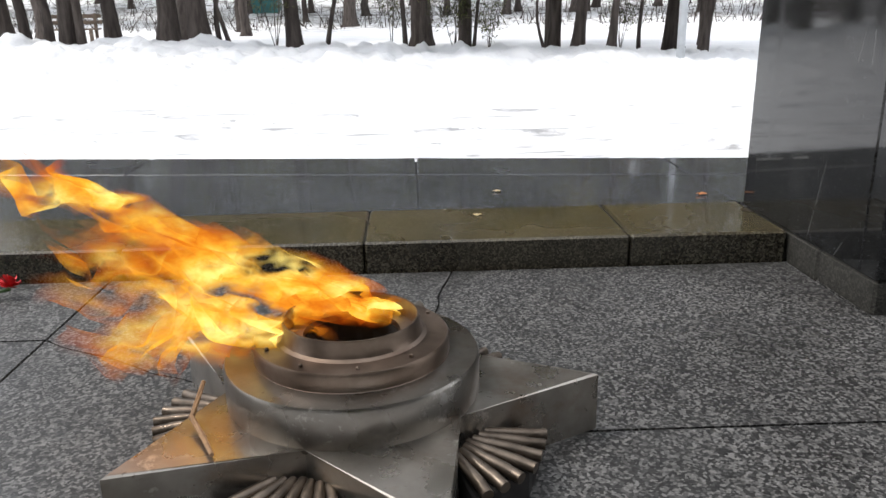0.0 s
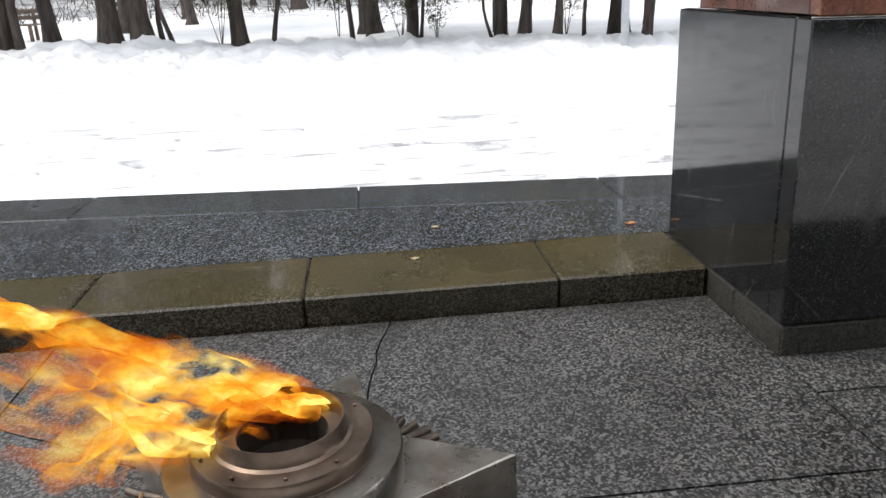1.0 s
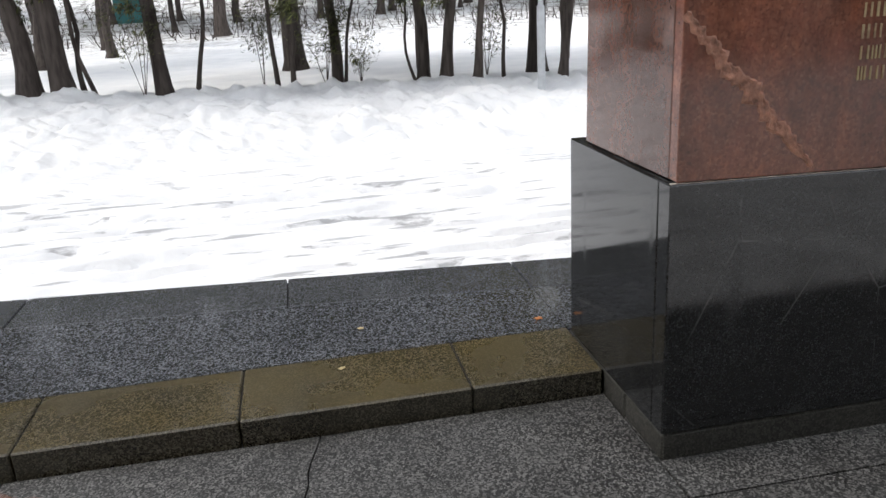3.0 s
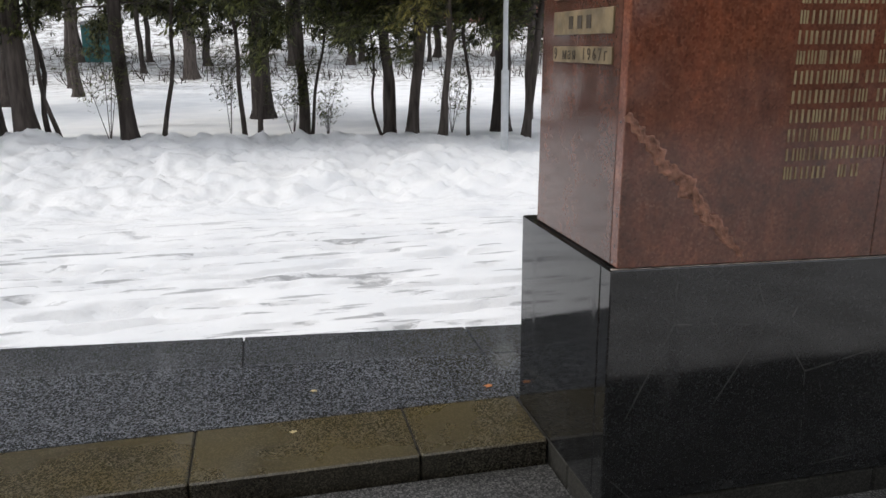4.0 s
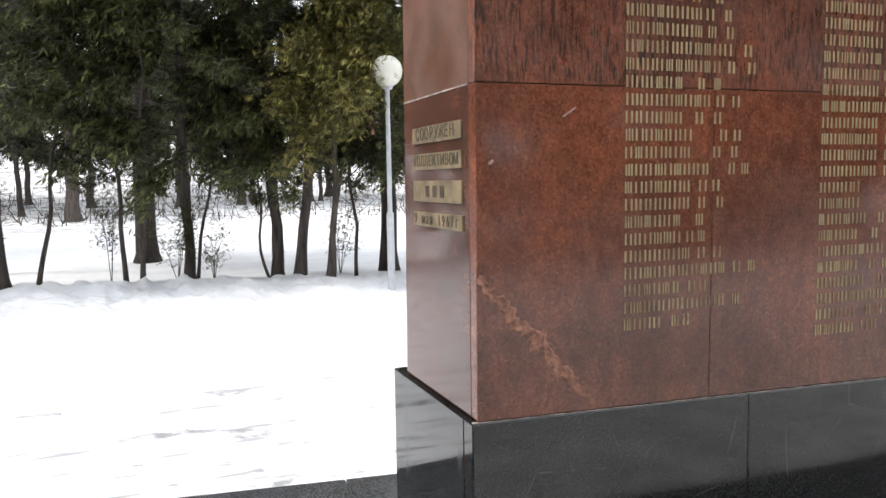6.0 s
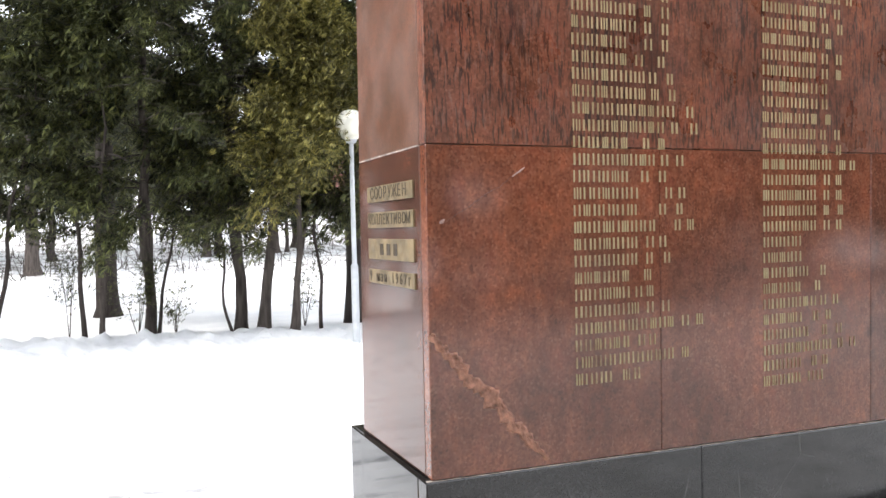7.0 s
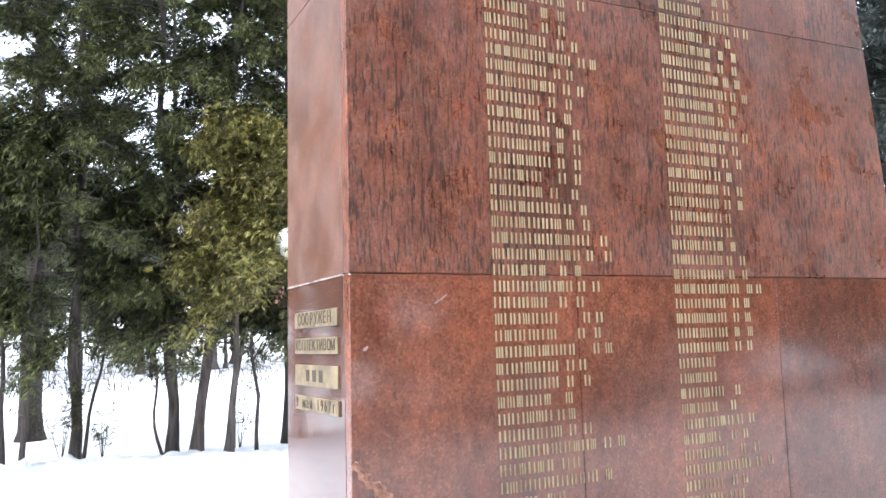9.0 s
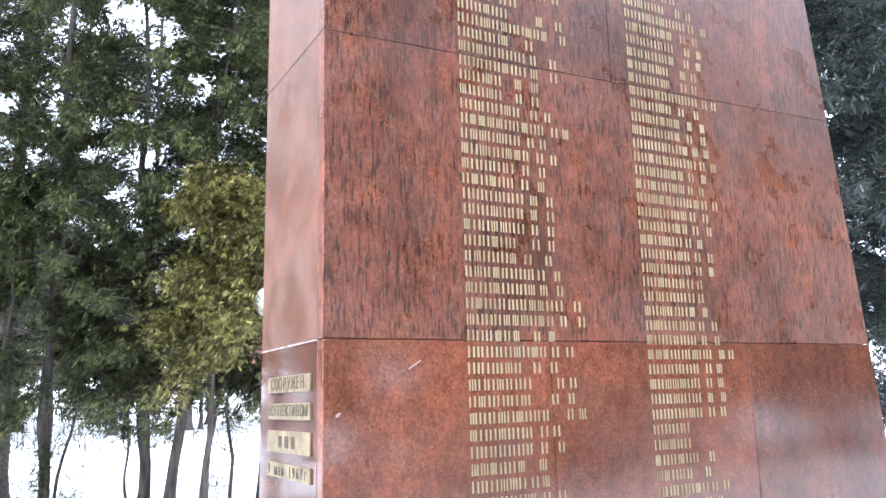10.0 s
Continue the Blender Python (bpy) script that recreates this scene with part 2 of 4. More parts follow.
def snow_mat():
    m = Mat("old_snow", 0.75, spec=0.25)
    c = m.ramp(m.noise(1.3, 6), (0.3, (0.78, 0.79, 0.81)), (0.65, (0.90, 0.90, 0.905)))
    dirt = m.value(m.noise(7, 8, rough=0.75), 0.62, 0.0, 0.8, 0.35)
    c = m.mix(c, (0.42, 0.40, 0.37), dirt)
    # long grey streaks: the shading of ruts and dents put into the colour
    rut_shade = m.value(m.noise(3.9, 9, (0.40, 2.6, 1), 0.62), 0.565, 0.0, 0.625, 0.7)
    sep = m.n("ShaderNodeSeparateXYZ")
    m.link(m.geo.outputs["Position"], sep.inputs[0])
    trod = m.n("ShaderNodeMapRange")
    trod.inputs["From Min"].default_value, trod.inputs["From Max"].default_value = 6.0, 4.2
    m.link(sep.outputs["Y"], trod.inputs["Value"])
    c = m.mix(c, (0.24, 0.24, 0.25), m.mix(rut_shade, trod.outputs[0], 1.0, "MULTIPLY"))
    # unseen snow before the paving, greyed to weaken its reflection and bounce light
    dull_band = m.n("ShaderNodeMapRange")
    dull_band.inputs["From Min"].default_value, dull_band.inputs["From Max"].default_value = -6.5, -3.0
    m.link(sep.outputs["Y"], dull_band.inputs["Value"])
    path = m.n("ShaderNodeMath")
    path.operation = "LESS_THAN"
    path.inputs[1].default_value = 0.0
    m.link(sep.outputs["Y"], path.inputs[0])
    dulled = m.mix(m.mix(dull_band.outputs[0], path.outputs[0], 1.0, "MULTIPLY"), m.value(m.noise(2.4, 6), 0.3, 0.35, 0.7, 0.85), 1.0, "MULTIPLY")
    c = m.mix(c, (0.40, 0.39, 0.38), dulled)
    litter = m.value(m.noise(1.4, 10, (1, 0.7, 1), 0.82), 0.49, 0.0, 0.57, 0.85)
    hill = m.n("ShaderNodeMapRange")
    hill.inputs["From Min"].default_value, hill.inputs["From Max"].default_value = 24.0, 36.0
    m.link(sep.outputs["Y"], hill.inputs["Value"])
    c = m.mix(c, (0.10, 0.08, 0.06), m.mix(litter, hill.outputs[0], 1.0, "MULTIPLY"))
    m.color(c)
    m.bump(m.noise(9, 8, rough=0.7), 0.5, 0.05)
    return m.m


SNOW = snow_mat()


def bark_mat():
    m = Mat("thuja_bark", 0.9, spec=0.2)
    c = m.ramp(m.noise(16, 6, (1, 1, 0.15)), (0.3, (0.035, 0.028, 0.025)), (0.7, (0.105, 0.088, 0.078)))
    c = m.mix(c, m.value(m.random(), 0, 0.7, 1, 1.35), 1.0, "MULTIPLY")
    m.color(c)
    m.bump(m.noise(30, 5, (1, 1, 0.15)), 0.8, 0.015)
    return m.m


def leaf_mat(name, dark, light):
    m = Mat(name, 0.65, spec=0.3)
    c = m.ramp(m.geo.outputs["Random Per Island"], (0.0, dark), (1.0, light))
    c = m.mix(c, m.value(m.noise(0.9, 3), 0.3, 0.65, 0.7, 1.35), 1.0, "MULTIPLY")
    c = m.mix(c, m.value(m.noise(4.5, 3), 0.34, 0.45, 0.66, 1.75), 1.0, "MULTIPLY")
    m.color(c)
    m.b.inputs["Subsurface Weight"].default_value = 0.0
    return m.m


BARK = bark_mat()
LEAF_GREEN = leaf_mat("thuja_green", (0.010, 0.015, 0.007), (0.116, 0.122, 0.040))
LEAF_OLIVE = leaf_mat("thuja_olive", (0.032, 0.033, 0.010), (0.205, 0.178, 0.048))
LEAF_SPRUCE = leaf_mat("spruce_dark", (0.005, 0.008, 0.007), (0.050, 0.058, 0.048))


def flame_mat():
    m = Mat("gas_flame", 1.0)
    m.t.nodes.remove(m.b)
    out = m.t.nodes["Material Output"]
    em, tr, mx = m.n("ShaderNodeEmission"), m.n("ShaderNodeBsdfTransparent"), m.n("ShaderNodeMixShader")
    fade = m.n("ShaderNodeAttribute")
    fade.attribute_name = "lick"
    k = m.noise(13, 5, (0.6, 1, 1), 0.6)
    heat = m.mix(m.value(k, 0.30, 0.0, 0.70, 1.0), fade.outputs["Fac"], 0.45)
    m.link(m.ramp(heat, (0.18, (1.0, 0.13, 0.008)), (0.40, (1.0, 0.29, 0.014)), (0.58, (1.0, 0.49, 0.04)), (0.82, (1.0, 0.76, 0.20))), em.inputs["Color"])
    m.link(m.value(heat, 0.2, 0.40, 0.85, 1.0), em.inputs["Strength"])
    wisps = m.value(m.noise(10, 3, (0.5, 1, 1.1), 0.55), 0.38, 0.0, 0.52, 1.0)
    m.link(m.mix(wisps, fade.outputs["Fac"], 1.0, "MULTIPLY"), mx.inputs["Fac"])
    m.link(tr.outputs[0], mx.inputs[1])
    m.link(em.outputs[0], mx.inputs[2])
    m.link(mx.outputs[0], out.inputs["Surface"])
    return m.m


FLAME = flame_mat()


# ---- mesh helpers ----
def obj(name, bm, mat, parent=None, label="", smooth=False):
    me = bpy.data.meshes.new(name)
    bmesh.ops.recalc_face_normals(bm, faces=bm.faces)
    bm.to_mesh(me)
    bm.free()
    if smooth:
        for p in me.polygons:
            p.use_smooth = True
    me.materials.append(mat)
    ob = new(name, me)
    if parent:
        ob.parent = parent
    if label:
        tagged(ob, label)
    return ob


def part(name, bm, mat, parent, label="", smooth=False):
    return obj(name, bm, mat, parent, label, smooth)


def raw(name, verts, faces, mat, parent=None, label="", smooth=False):
    me = bpy.data.meshes.new(name)
    me.from_pydata(verts, [], faces)
    me.materials.append(mat)
    if smooth:
        me.polygons.foreach_set("use_smooth", [True] * len(me.polygons))
    ob = new(name, me)
    if parent:
        ob.parent = parent
    if label:
        tagged(ob, label)
    return ob


def holder(name, label, category, group="", kind=""):
    return tagged(new(name), label, category, group, kind)


def box(x0, x1, y0, y1, z0, z1, bevel=0.006):
    bm = bmesh.new()
    v = [bm.verts.new((x, y, z)) for z in (z0, z1) for y in (y0, y1) for x in (x0, x1)]
    for f in ((0, 1, 3, 2), (4, 6, 7, 5), (0, 4, 5, 1), (2, 3, 7, 6), (0, 2, 6, 4), (1, 5, 7, 3)):
        bm.faces.new([v[i] for i in f])
    if bevel:
        bmesh.ops.bevel(bm, geom=list(bm.edges), offset=bevel, segments=1, affect="EDGES")
    return bm


def prism(poly, z0, z1, bevel=0.004):
    """Upright prism over a polygon in plan; z1 may be a function of (x, y)."""
    bm = bmesh.new()
    lo = [bm.verts.new((x, y, z0)) for x, y in poly]
    hi = [bm.verts.new((x, y, z1)) for x, y in poly]
    bm.faces.new(lo[::-1])
    top = bm.faces.new(hi)
    n = len(poly)
    for i in range(n):
        bm.faces.new((lo[i], lo[(i + 1) % n], hi[(i + 1) % n], hi[i]))
    if bevel:
        bmesh.ops.bevel(bm, geom=list(top.edges), offset=bevel, segments=1, affect="EDGES")
    return bm


def hexa(quad_lo, quad_hi, bevel=0.004):
    """A slab between two quads of (x, y, z)."""
    bm = bmesh.new()
    lo, hi = [bm.verts.new(p) for p in quad_lo], [bm.verts.new(p) for p in quad_hi]
    bm.faces.new(lo[::-1]), bm.faces.new(hi)
    for i in range(4):
        bm.faces.new((lo[i], lo[(i + 1) % 4], hi[(i + 1) % 4], hi[i]))
    if bevel:
        bmesh.ops.bevel(bm, geom=list(bm.edges), offset=bevel, segments=1, affect="EDGES")
    return bm


def lathe(profile, cx, cy, n=72):
    """Turn a list of (radius, z) about an upright axis."""
    bm = bmesh.new()
    rings = []
    for r, z in profile:
        rings.append([bm.verts.new((cx + r * math.cos(2 * math.pi * i / n), cy + r * math.sin(2 * math.pi * i / n), z)) for i in range(n)])
    for a, b in zip(rings, rings[1:]):
        for i in range(n):
            bm.faces.new((a[i], a[(i + 1) % n], b[(i + 1) % n], b[i]))
    return bm


def tube(points, radii, n=8, cap=True):
    """A tapered tube along a bent line."""
    bm = bmesh.new()
    rings = []
    pts = [Vector(p) for p in points]
    for i, p in enumerate(pts):
        d = (pts[min(i + 1, len(pts) - 1)] - pts[max(i - 1, 0)]).normalized()
        u = d.cross(Vector((0.31, 0.95, 0.05)))
        if u.length < 1e-3:
            u = d.cross(Vector((1, 0, 0)))
        u.normalize()
        w = d.cross(u)
        rings.append([bm.verts.new(p + radii[i] * (math.cos(a) * u + math.sin(a) * w)) for a in (2 * math.pi * k / n for k in range(n))])
    for a, b in zip(rings, rings[1:]):
        for k in range(n):
            bm.faces.new((a[k], a[(k + 1) % n], b[(k + 1) % n], b[k]))
    if cap:
        bm.faces.new(rings[0][::-1]), bm.faces.new(rings[-1])
    return bm


# ---- ground: one sheet of snow, with a ploughed bank and a wood floor behind ----
KERB_Y, KERB_B, PLAT = 0.494, 0.915, 0.10


def far_edge(x):
    return 1.82 - 0.118 * x


def smooth01(a, b, v):
    k = min(1.0, max(0.0, (v - a) / (b - a)))
    return k * k * (3 - 2 * k)


def bank_height(x):
    return 0.185 - 0.036 * (x - 0.8) if x < 4 else 0.07


def paving_edge(x):
    """Where trodden snow begins on the open side of the square."""
    return -1.08 + 0.05 * noise.noise(Vector((x * 0.9, 0.2, 6))) + 0.02 * noise.noise(Vector((x * 4.0, 0.2, 1)))


def snow_z(x, y):
    e = far_edge(x)
    inside = min(smooth01(-6.7, -6.6, x), 1 - smooth01(6.6, 6.7, x), smooth01(paving_edge(x) - 0.10, paving_edge(x) + 0.02, y), 1 - smooth01(e - 0.2, e - 0.1, y))
    z = 0.065
    if y < -1:
        z = 0.03 + 0.02 * noise.noise(Vector((x * 1.7, y * 1.7, 2))) + 0.012 * noise.noise(Vector((x * 5.0, y * 5.0, 8)))
    if y > 1:
        # trampled ruts along the platform, shallow and long
        near = smooth01(e, e + 0.15, y) * (1 - smooth01(4.2, 6.0, y))
        rut = noise.noise(Vector((x * 1.4 + 3.1, y * 10, 0.3))) + 0.5 * noise.noise(Vector((x * 3.6, y * 15.0, 4.3)))
        z -= near * 0.10 * smooth01(0.15, 0.42, rut)
        z += 0.012 * near * noise.noise(Vector((x * 2.0, y * 3.0, 9)))
        crest = 9.9 + 0.3 * noise.noise(Vector((x * 0.5, 1.7, 0)))
        rise = smooth01(6.0, crest, y) ** 0.8 * (1 - smooth01(crest + 0.2, crest + 2.2, y))
        top = max(0.01, bank_height(x) - 0.045) * (1 + 0.22 * noise.noise(Vector((x * 0.9, 0.5, 2))) + 0.10 * noise.noise(Vector((x * 2.6, 0.5, 7))))
        z += rise * top
        lump = smooth01(5.0, 6.2, y) * (1 - smooth01(10.2, 11.2, y))
        z += lump * (0.11 * noise.noise(Vector((x * 1.8, y * 1.8, 5))) + 0.15 * abs(noise.noise(Vector((x * 3.4, y * 3.0, 8)))) + 0.08 * abs(noise.noise(Vector((x * 7.5, y * 7, 2)))) - 0.05)
        if y > 10:
            z += 0.06 * noise.noise(Vector((x * 0.5, y * 0.4, 3)))
            z += 7.0 * smooth01(34, 95, y) * (1 - 0.3 * smooth01(0, 40, x))
    return z * (1 - inside) - 0.3 * inside


def axis(dense, far):
    left = [dense[0] - d for d in far][::-1]
    return left + dense + [dense[-1] + d for d in far]


def build_snow():
    far = [0.3, 0.8, 1.6, 2.8, 4.5, 7, 10, 14, 20, 30, 45, 70, 110, 180, 300, 600]
    xs = axis([-8 + 0.05 * i for i in range(264)], far)
    ys = [-600, -200, -80, -40, -22, -14, -10, -8, -6.5, -5.5, -4.7] + [-4.2 + 0.1 * i for i in range(29)] + [-1.34 + 0.03 * i for i in range(16)] + [-0.5, 0, 0.8, 1.1]
    ys += [1.15 + 0.04 * i for i in range(125)] + [6.15 + 0.06 * i for i in range(83)] + [11.2 + 0.4 * i for i in range(30)]
    ys += [24 + 2.5 * i for i in range(32)] + [110, 130, 170, 240, 400, 700]
    verts = [(x, y, snow_z(x, y)) for y in ys for x in xs]
    w = len(xs)
    faces = [(j * w + i, j * w + i + 1, (j + 1) * w + i + 1, (j + 1) * w + i) for j in range(len(ys) - 1) for i in range(w - 1)]
    return tagged(raw("ground", verts, faces, SNOW, smooth=True), "trampled white snow with ruts and a ploughed bank", "snow ground", kind="structure")


build_snow()

# ---- paved floor and raised platform ----
floor = holder("floor", "grey exposed-aggregate slabs with dark joints and cracks", "floor", kind="structure")
part("joint_bed", box(-6.9, 6.9, -1.6, KERB_Y + 0.2, -0.35, -0.012, 0), JOINT, floor)


def crack_line(a, b, n, amp, seed):
    out = []
    for i in range(n + 1):
        k = i / n
        wob = amp * noise.noise(Vector((seed, k * 4.0, 0))) + amp * 0.5 * noise.noise(Vector((seed, k * 13.0, 3)))
        fade = 1.0 if 0 < i < n else 0.0
        out.append((a[0] + (b[0] - a[0]) * k + wob * fade, a[1] + (b[1] - a[1]) * k + 0.4 * wob * fade))
    return out


def shift(line, dx, dy=0.0):
    return [(x + dx, y + dy) for x, y in line]


G = 0.004
FOOT = KERB_Y - 0.016  # slabs stop short of the kerb, leaving a dark open gap along it
crack = crack_line((-1.10, FOOT), (-1.27, -0.53), 14, 0.045, 3.3)
left_crack = crack_line((-2.185, 0.012), (-1.62, -0.33), 8, 0.02, 8.1)
L = -2.185
slabs = [
    # left of the long joint
    [(-4.4, 0.015 + G), (L - G, 0.015 + G), (L - G, FOOT), (-4.4, FOOT)],
    [(-4.4, -1.6), (L - G, -1.6), (L - G, 0.015 - G), (-4.4, 0.015 - G)],
    # between the long joint and the wandering crack
    [(L + G, 0.012 + G)] + shift(left_crack[1:], 0, 0.003) + [(-1.27 - 0.003, -0.53)] + shift(crack[::-1][1:], -0.003) + [(L + G, FOOT)],
    [(L + G, -1.6), (-1.3, -1.6), (-1.27 - 0.003, -0.53 - 0.004)] + shift(left_crack[::-1][:-1], 0, -0.003) + [(L + G, 0.012 - G)],
    # between the crack and the memorial
    shift(crack[::-1], 0.003) + [(0.0 - G, FOOT), (0.0 - G, -0.545 + G)],
    [(-1.3 + 0.003, -1.6), (0.0 - G, -1.6), (0.0 - G, -0.545 - G), (-1.27 + 0.003, -0.538)],
    # in front of the memorial
    [(G, -0.205 + G), (1.45, -0.205 + G), (1.45, 0.3), (G, 0.3)],
    [(G, -1.6), (1.45, -1.6), (1.45, -0.205 - G), (G, -0.205 - G)],
    [(1.45 + 2 * G, -1.6), (3.2, -1.6), (3.2, 0.3), (1.45 + 2 * G, 0.3)],
    [(3.2 + 2 * G, -1.6), (6.6, -1.6), (6.6, KERB_Y), (3.2 + 2 * G, KERB_Y)],
    [(-6.6, -1.6), (-4.4 - 2 * G, -1.6), (-4.4 - 2 * G, FOOT), (-6.6, FOOT)],
]
for poly in slabs:
    part("slab", prism(poly, -0.05, 0.0, 0), AGGREGATE, floor)

platform = holder("platform", "low granite platform with mossy kerb stones and damp aggregate", "platform", kind="structure")
part("platform_bed", prism([(-6.6, KERB_Y + 0.03), (0.3, KERB_Y + 0.03), (0.3, 0.9), (6.6, 0.9), (6.6, far_edge(6.6) - 0.03), (-6.6, far_edge(-6.6) - 0.03)], -0.3, PLAT - 0.012, 0), JOINT, platform)
kx = [-6.6, -5.95, -5.2, -4.45, -3.7, -2.93, -2.15, -1.38, -0.518, 0.001]
for a, b in zip(kx, kx[1:]):
    part("kerb_stone", box(a + 0.003, b - 0.003, KERB_Y + 0.004 * noise.noise(Vector((a, 1, 1))), KERB_B - 0.002, -0.06, PLAT, 0.007), KERB, platform)
for a, b in ((3.345, 4.1), (4.1, 4.9), (4.9, 5.75), (5.75, 6.6)):
    part("kerb_stone", box(a + 0.003, b - 0.003, KERB_Y, KERB_B - 0.016, -0.06, PLAT, 0.007), KERB, platform)
fx = [-6.6, -5.3, -3.9, -2.55, -1.2, 0.0, 1.4, 2.8, 4.2, 6.6]


def strip_in(x):
    return 1.42 - 0.115 * x


for a, b in zip(fx, fx[1:]):
    y0 = KERB_B + 0.002 if b <= 0.01 else 0.9
    if b <= -1.0 or a >= 0:
        part("field_slab", prism([(a + 0.001, y0), (b - 0.001, y0), (b - 0.001, strip_in(b) - 0.001), (a + 0.001, strip_in(a) - 0.001)], -0.1, PLAT - 0.002, 0), AGGREGATE_DAMP, platform)
    else:
        part("field_slab", prism([(a + 0.001, y0), (b - 0.004, y0), (b - 0.004, strip_in(b) - 0.001), (a + 0.001, strip_in(a) - 0.001)], -0.1, PLAT - 0.002, 0), AGGREGATE_DAMP, platform)
    part("border_stone", prism([(a + 0.003, strip_in(a) + 0.001), (b - 0.003, strip_in(b) + 0.001), (b - 0.003, far_edge(b)), (a + 0.003, far_edge(a))], -0.2, PLAT, 0.005), BORDER, platform)

# ---- memorial ----
memorial = holder("memorial", "red granite memorial stele on a polished dark grey base", "memorial stele")
TOP_GREY, DEPTH = 0.94, 0.856


def right_edge(z):
    return 3.04 - 0.11 * (z - 1.43)


def back_edge(z):
    return 0.735 - 0.030 * (z - 1.0)


def base_top(x):
    return TOP_GREY - 0.025 * max(0.0, x)


def settle(bm, zmin=0.5):
    """Let the upper edge of a block follow the settled base."""
    for v in bm.verts:
        if v.co.z > zmin:
            v.co.z += base_top(v.co.x) - TOP_GREY
    return bm


part("plinth_core", box(0.012, 3.3, 0.012, 0.84, -0.1, 0.6, 0), JOINT, memorial)
px = [0.004, 1.1, 2.25, 3.33]
for a, b in zip(px, px[1:]):
    part("plinth_block", box(a + 0.002, b - 0.002, 0.004, 0.30, -0.08, 0.0965, 0.008), PLINTH, memorial)
part("plinth_block", box(0.004, 0.3, 0.304, 0.85, -0.08, 0.0965, 0.008), PLINTH, memorial)
gx = [0.0, 1.14, 2.28, 3.34]
for a, b in zip(gx, gx[1:]):
    part("base_slab", settle(box(a + (0.0 if a == 0 else 0.0015), b - 0.0015, 0.0, 0.075, 0.10, TOP_GREY, 0.004)), GREY, memorial)
part("base_slab", box(0.0, 0.06, 0.079, DEPTH, 0.10, TOP_GREY, 0.004), GREY, memorial)
part("base_slab", settle(box(3.28, 3.34, 0.079, DEPTH, 0.10, TOP_GREY, 0.004)), GREY, memorial)
part("base_slab", settle(box(0.064, 3.276, DEPTH - 0.06, DEPTH, 0.10, TOP_GREY, 0.004)), GREY, memorial)
part("base_cap", settle(box(0.012, 3.32, 0.012, DEPTH - 0.012, TOP_GREY - 0.05, TOP_GREY + 0.003, 0.004)), GREY, memorial)

ZT = 4.75
X0, YF, TH = 0.02, 0.002, 0.05
# the base has settled towards its far end, and the upper joint runs slightly uphill
courses = [(lambda x: base_top(x) + 0.005), (lambda x: 2.046), (lambda x: 3.15 + 0.026 * x), (lambda x: ZT)]
joints = [[0.953, 2.065], [], [1.353]]
lean = -0.012  # the front leans out slightly on its way up


def front_y(z):
    return YF + lean * (z - 1.0)




def slab_between(xa, xb, ya, yb, lo, hi, bevel=0.003):
    """An upright slab; its ends, faces and edges may lean, each given as a function."""
    corners = []
    for level, gap in ((lo, 0.001), (hi, -0.002)):
        quad = []
        for xf, yf in ((xa, ya), (xb, ya), (xb, yb), (xa, yb)):
            z = level(xf(level(1.0))) + gap
            quad.append((xf(z), yf(z), z))
        corners.append(quad)
    return hexa(corners[0], corners[1], bevel)


def flat(v):
    return lambda z: v


def left_end(z):
    return X0


part("stele_core", slab_between(flat(X0 + 0.02), lambda z: right_edge(z) - 0.03, lambda z: front_y(z) + 0.03, lambda z: back_edge(z) - 0.03, courses[0], lambda x: ZT - 0.02, 0), JOINT, memorial)
for c in range(3):
    lo, hi = courses[c], courses[c + 1]
    mat = (RED_LOW, RED_HIGH, RED_HIGH)[c]
    cuts = [None] + joints[c] + [None]
    for i in range(len(cuts) - 1):
        xa = left_end if cuts[i] is None else flat(cuts[i] + 0.001)
        xb = right_edge if cuts[i + 1] is None else flat(cuts[i + 1] - 0.001)
        part("granite_panel", slab_between(xa, xb, front_y, lambda z: front_y(z) + TH, lo, hi), mat, memorial)
    inner = lambda z: front_y(z) + TH + 0.003
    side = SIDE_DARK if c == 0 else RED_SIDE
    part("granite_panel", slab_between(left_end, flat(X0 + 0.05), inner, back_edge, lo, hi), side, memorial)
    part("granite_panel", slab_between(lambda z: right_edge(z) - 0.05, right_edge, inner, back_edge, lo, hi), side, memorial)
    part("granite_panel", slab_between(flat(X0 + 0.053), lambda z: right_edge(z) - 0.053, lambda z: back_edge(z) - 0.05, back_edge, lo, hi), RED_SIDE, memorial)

part("cap", box(X0 - 0.01, right_edge(ZT) + 0.01, front_y(ZT) - 0.01, back_edge(ZT) + 0.01, ZT, ZT + 0.09, 0.01), RED_SIDE, memorial)

MORTAR = simple("pale_mortar", (0.42, 0.36, 0.32), 0.85, var=0.5, scale=22)
part("mortar_seam", box(X0 - 0.0015, X0 + 0.01, 0.05, back_edge(2.05) - 0.002, 2.0435, 2.0475, 0), MORTAR, memorial, "crumbling pale mortar line")
part("mortar_seam", settle(box(0.004, 3.33, 0.0035, 0.0135, TOP_GREY + 0.0012, TOP_GREY + 0.0038, 0)), MORTAR, memorial, "crumbling pale mortar line")

# gilded list of names, kept as plain bars
rng = random.Random(11)


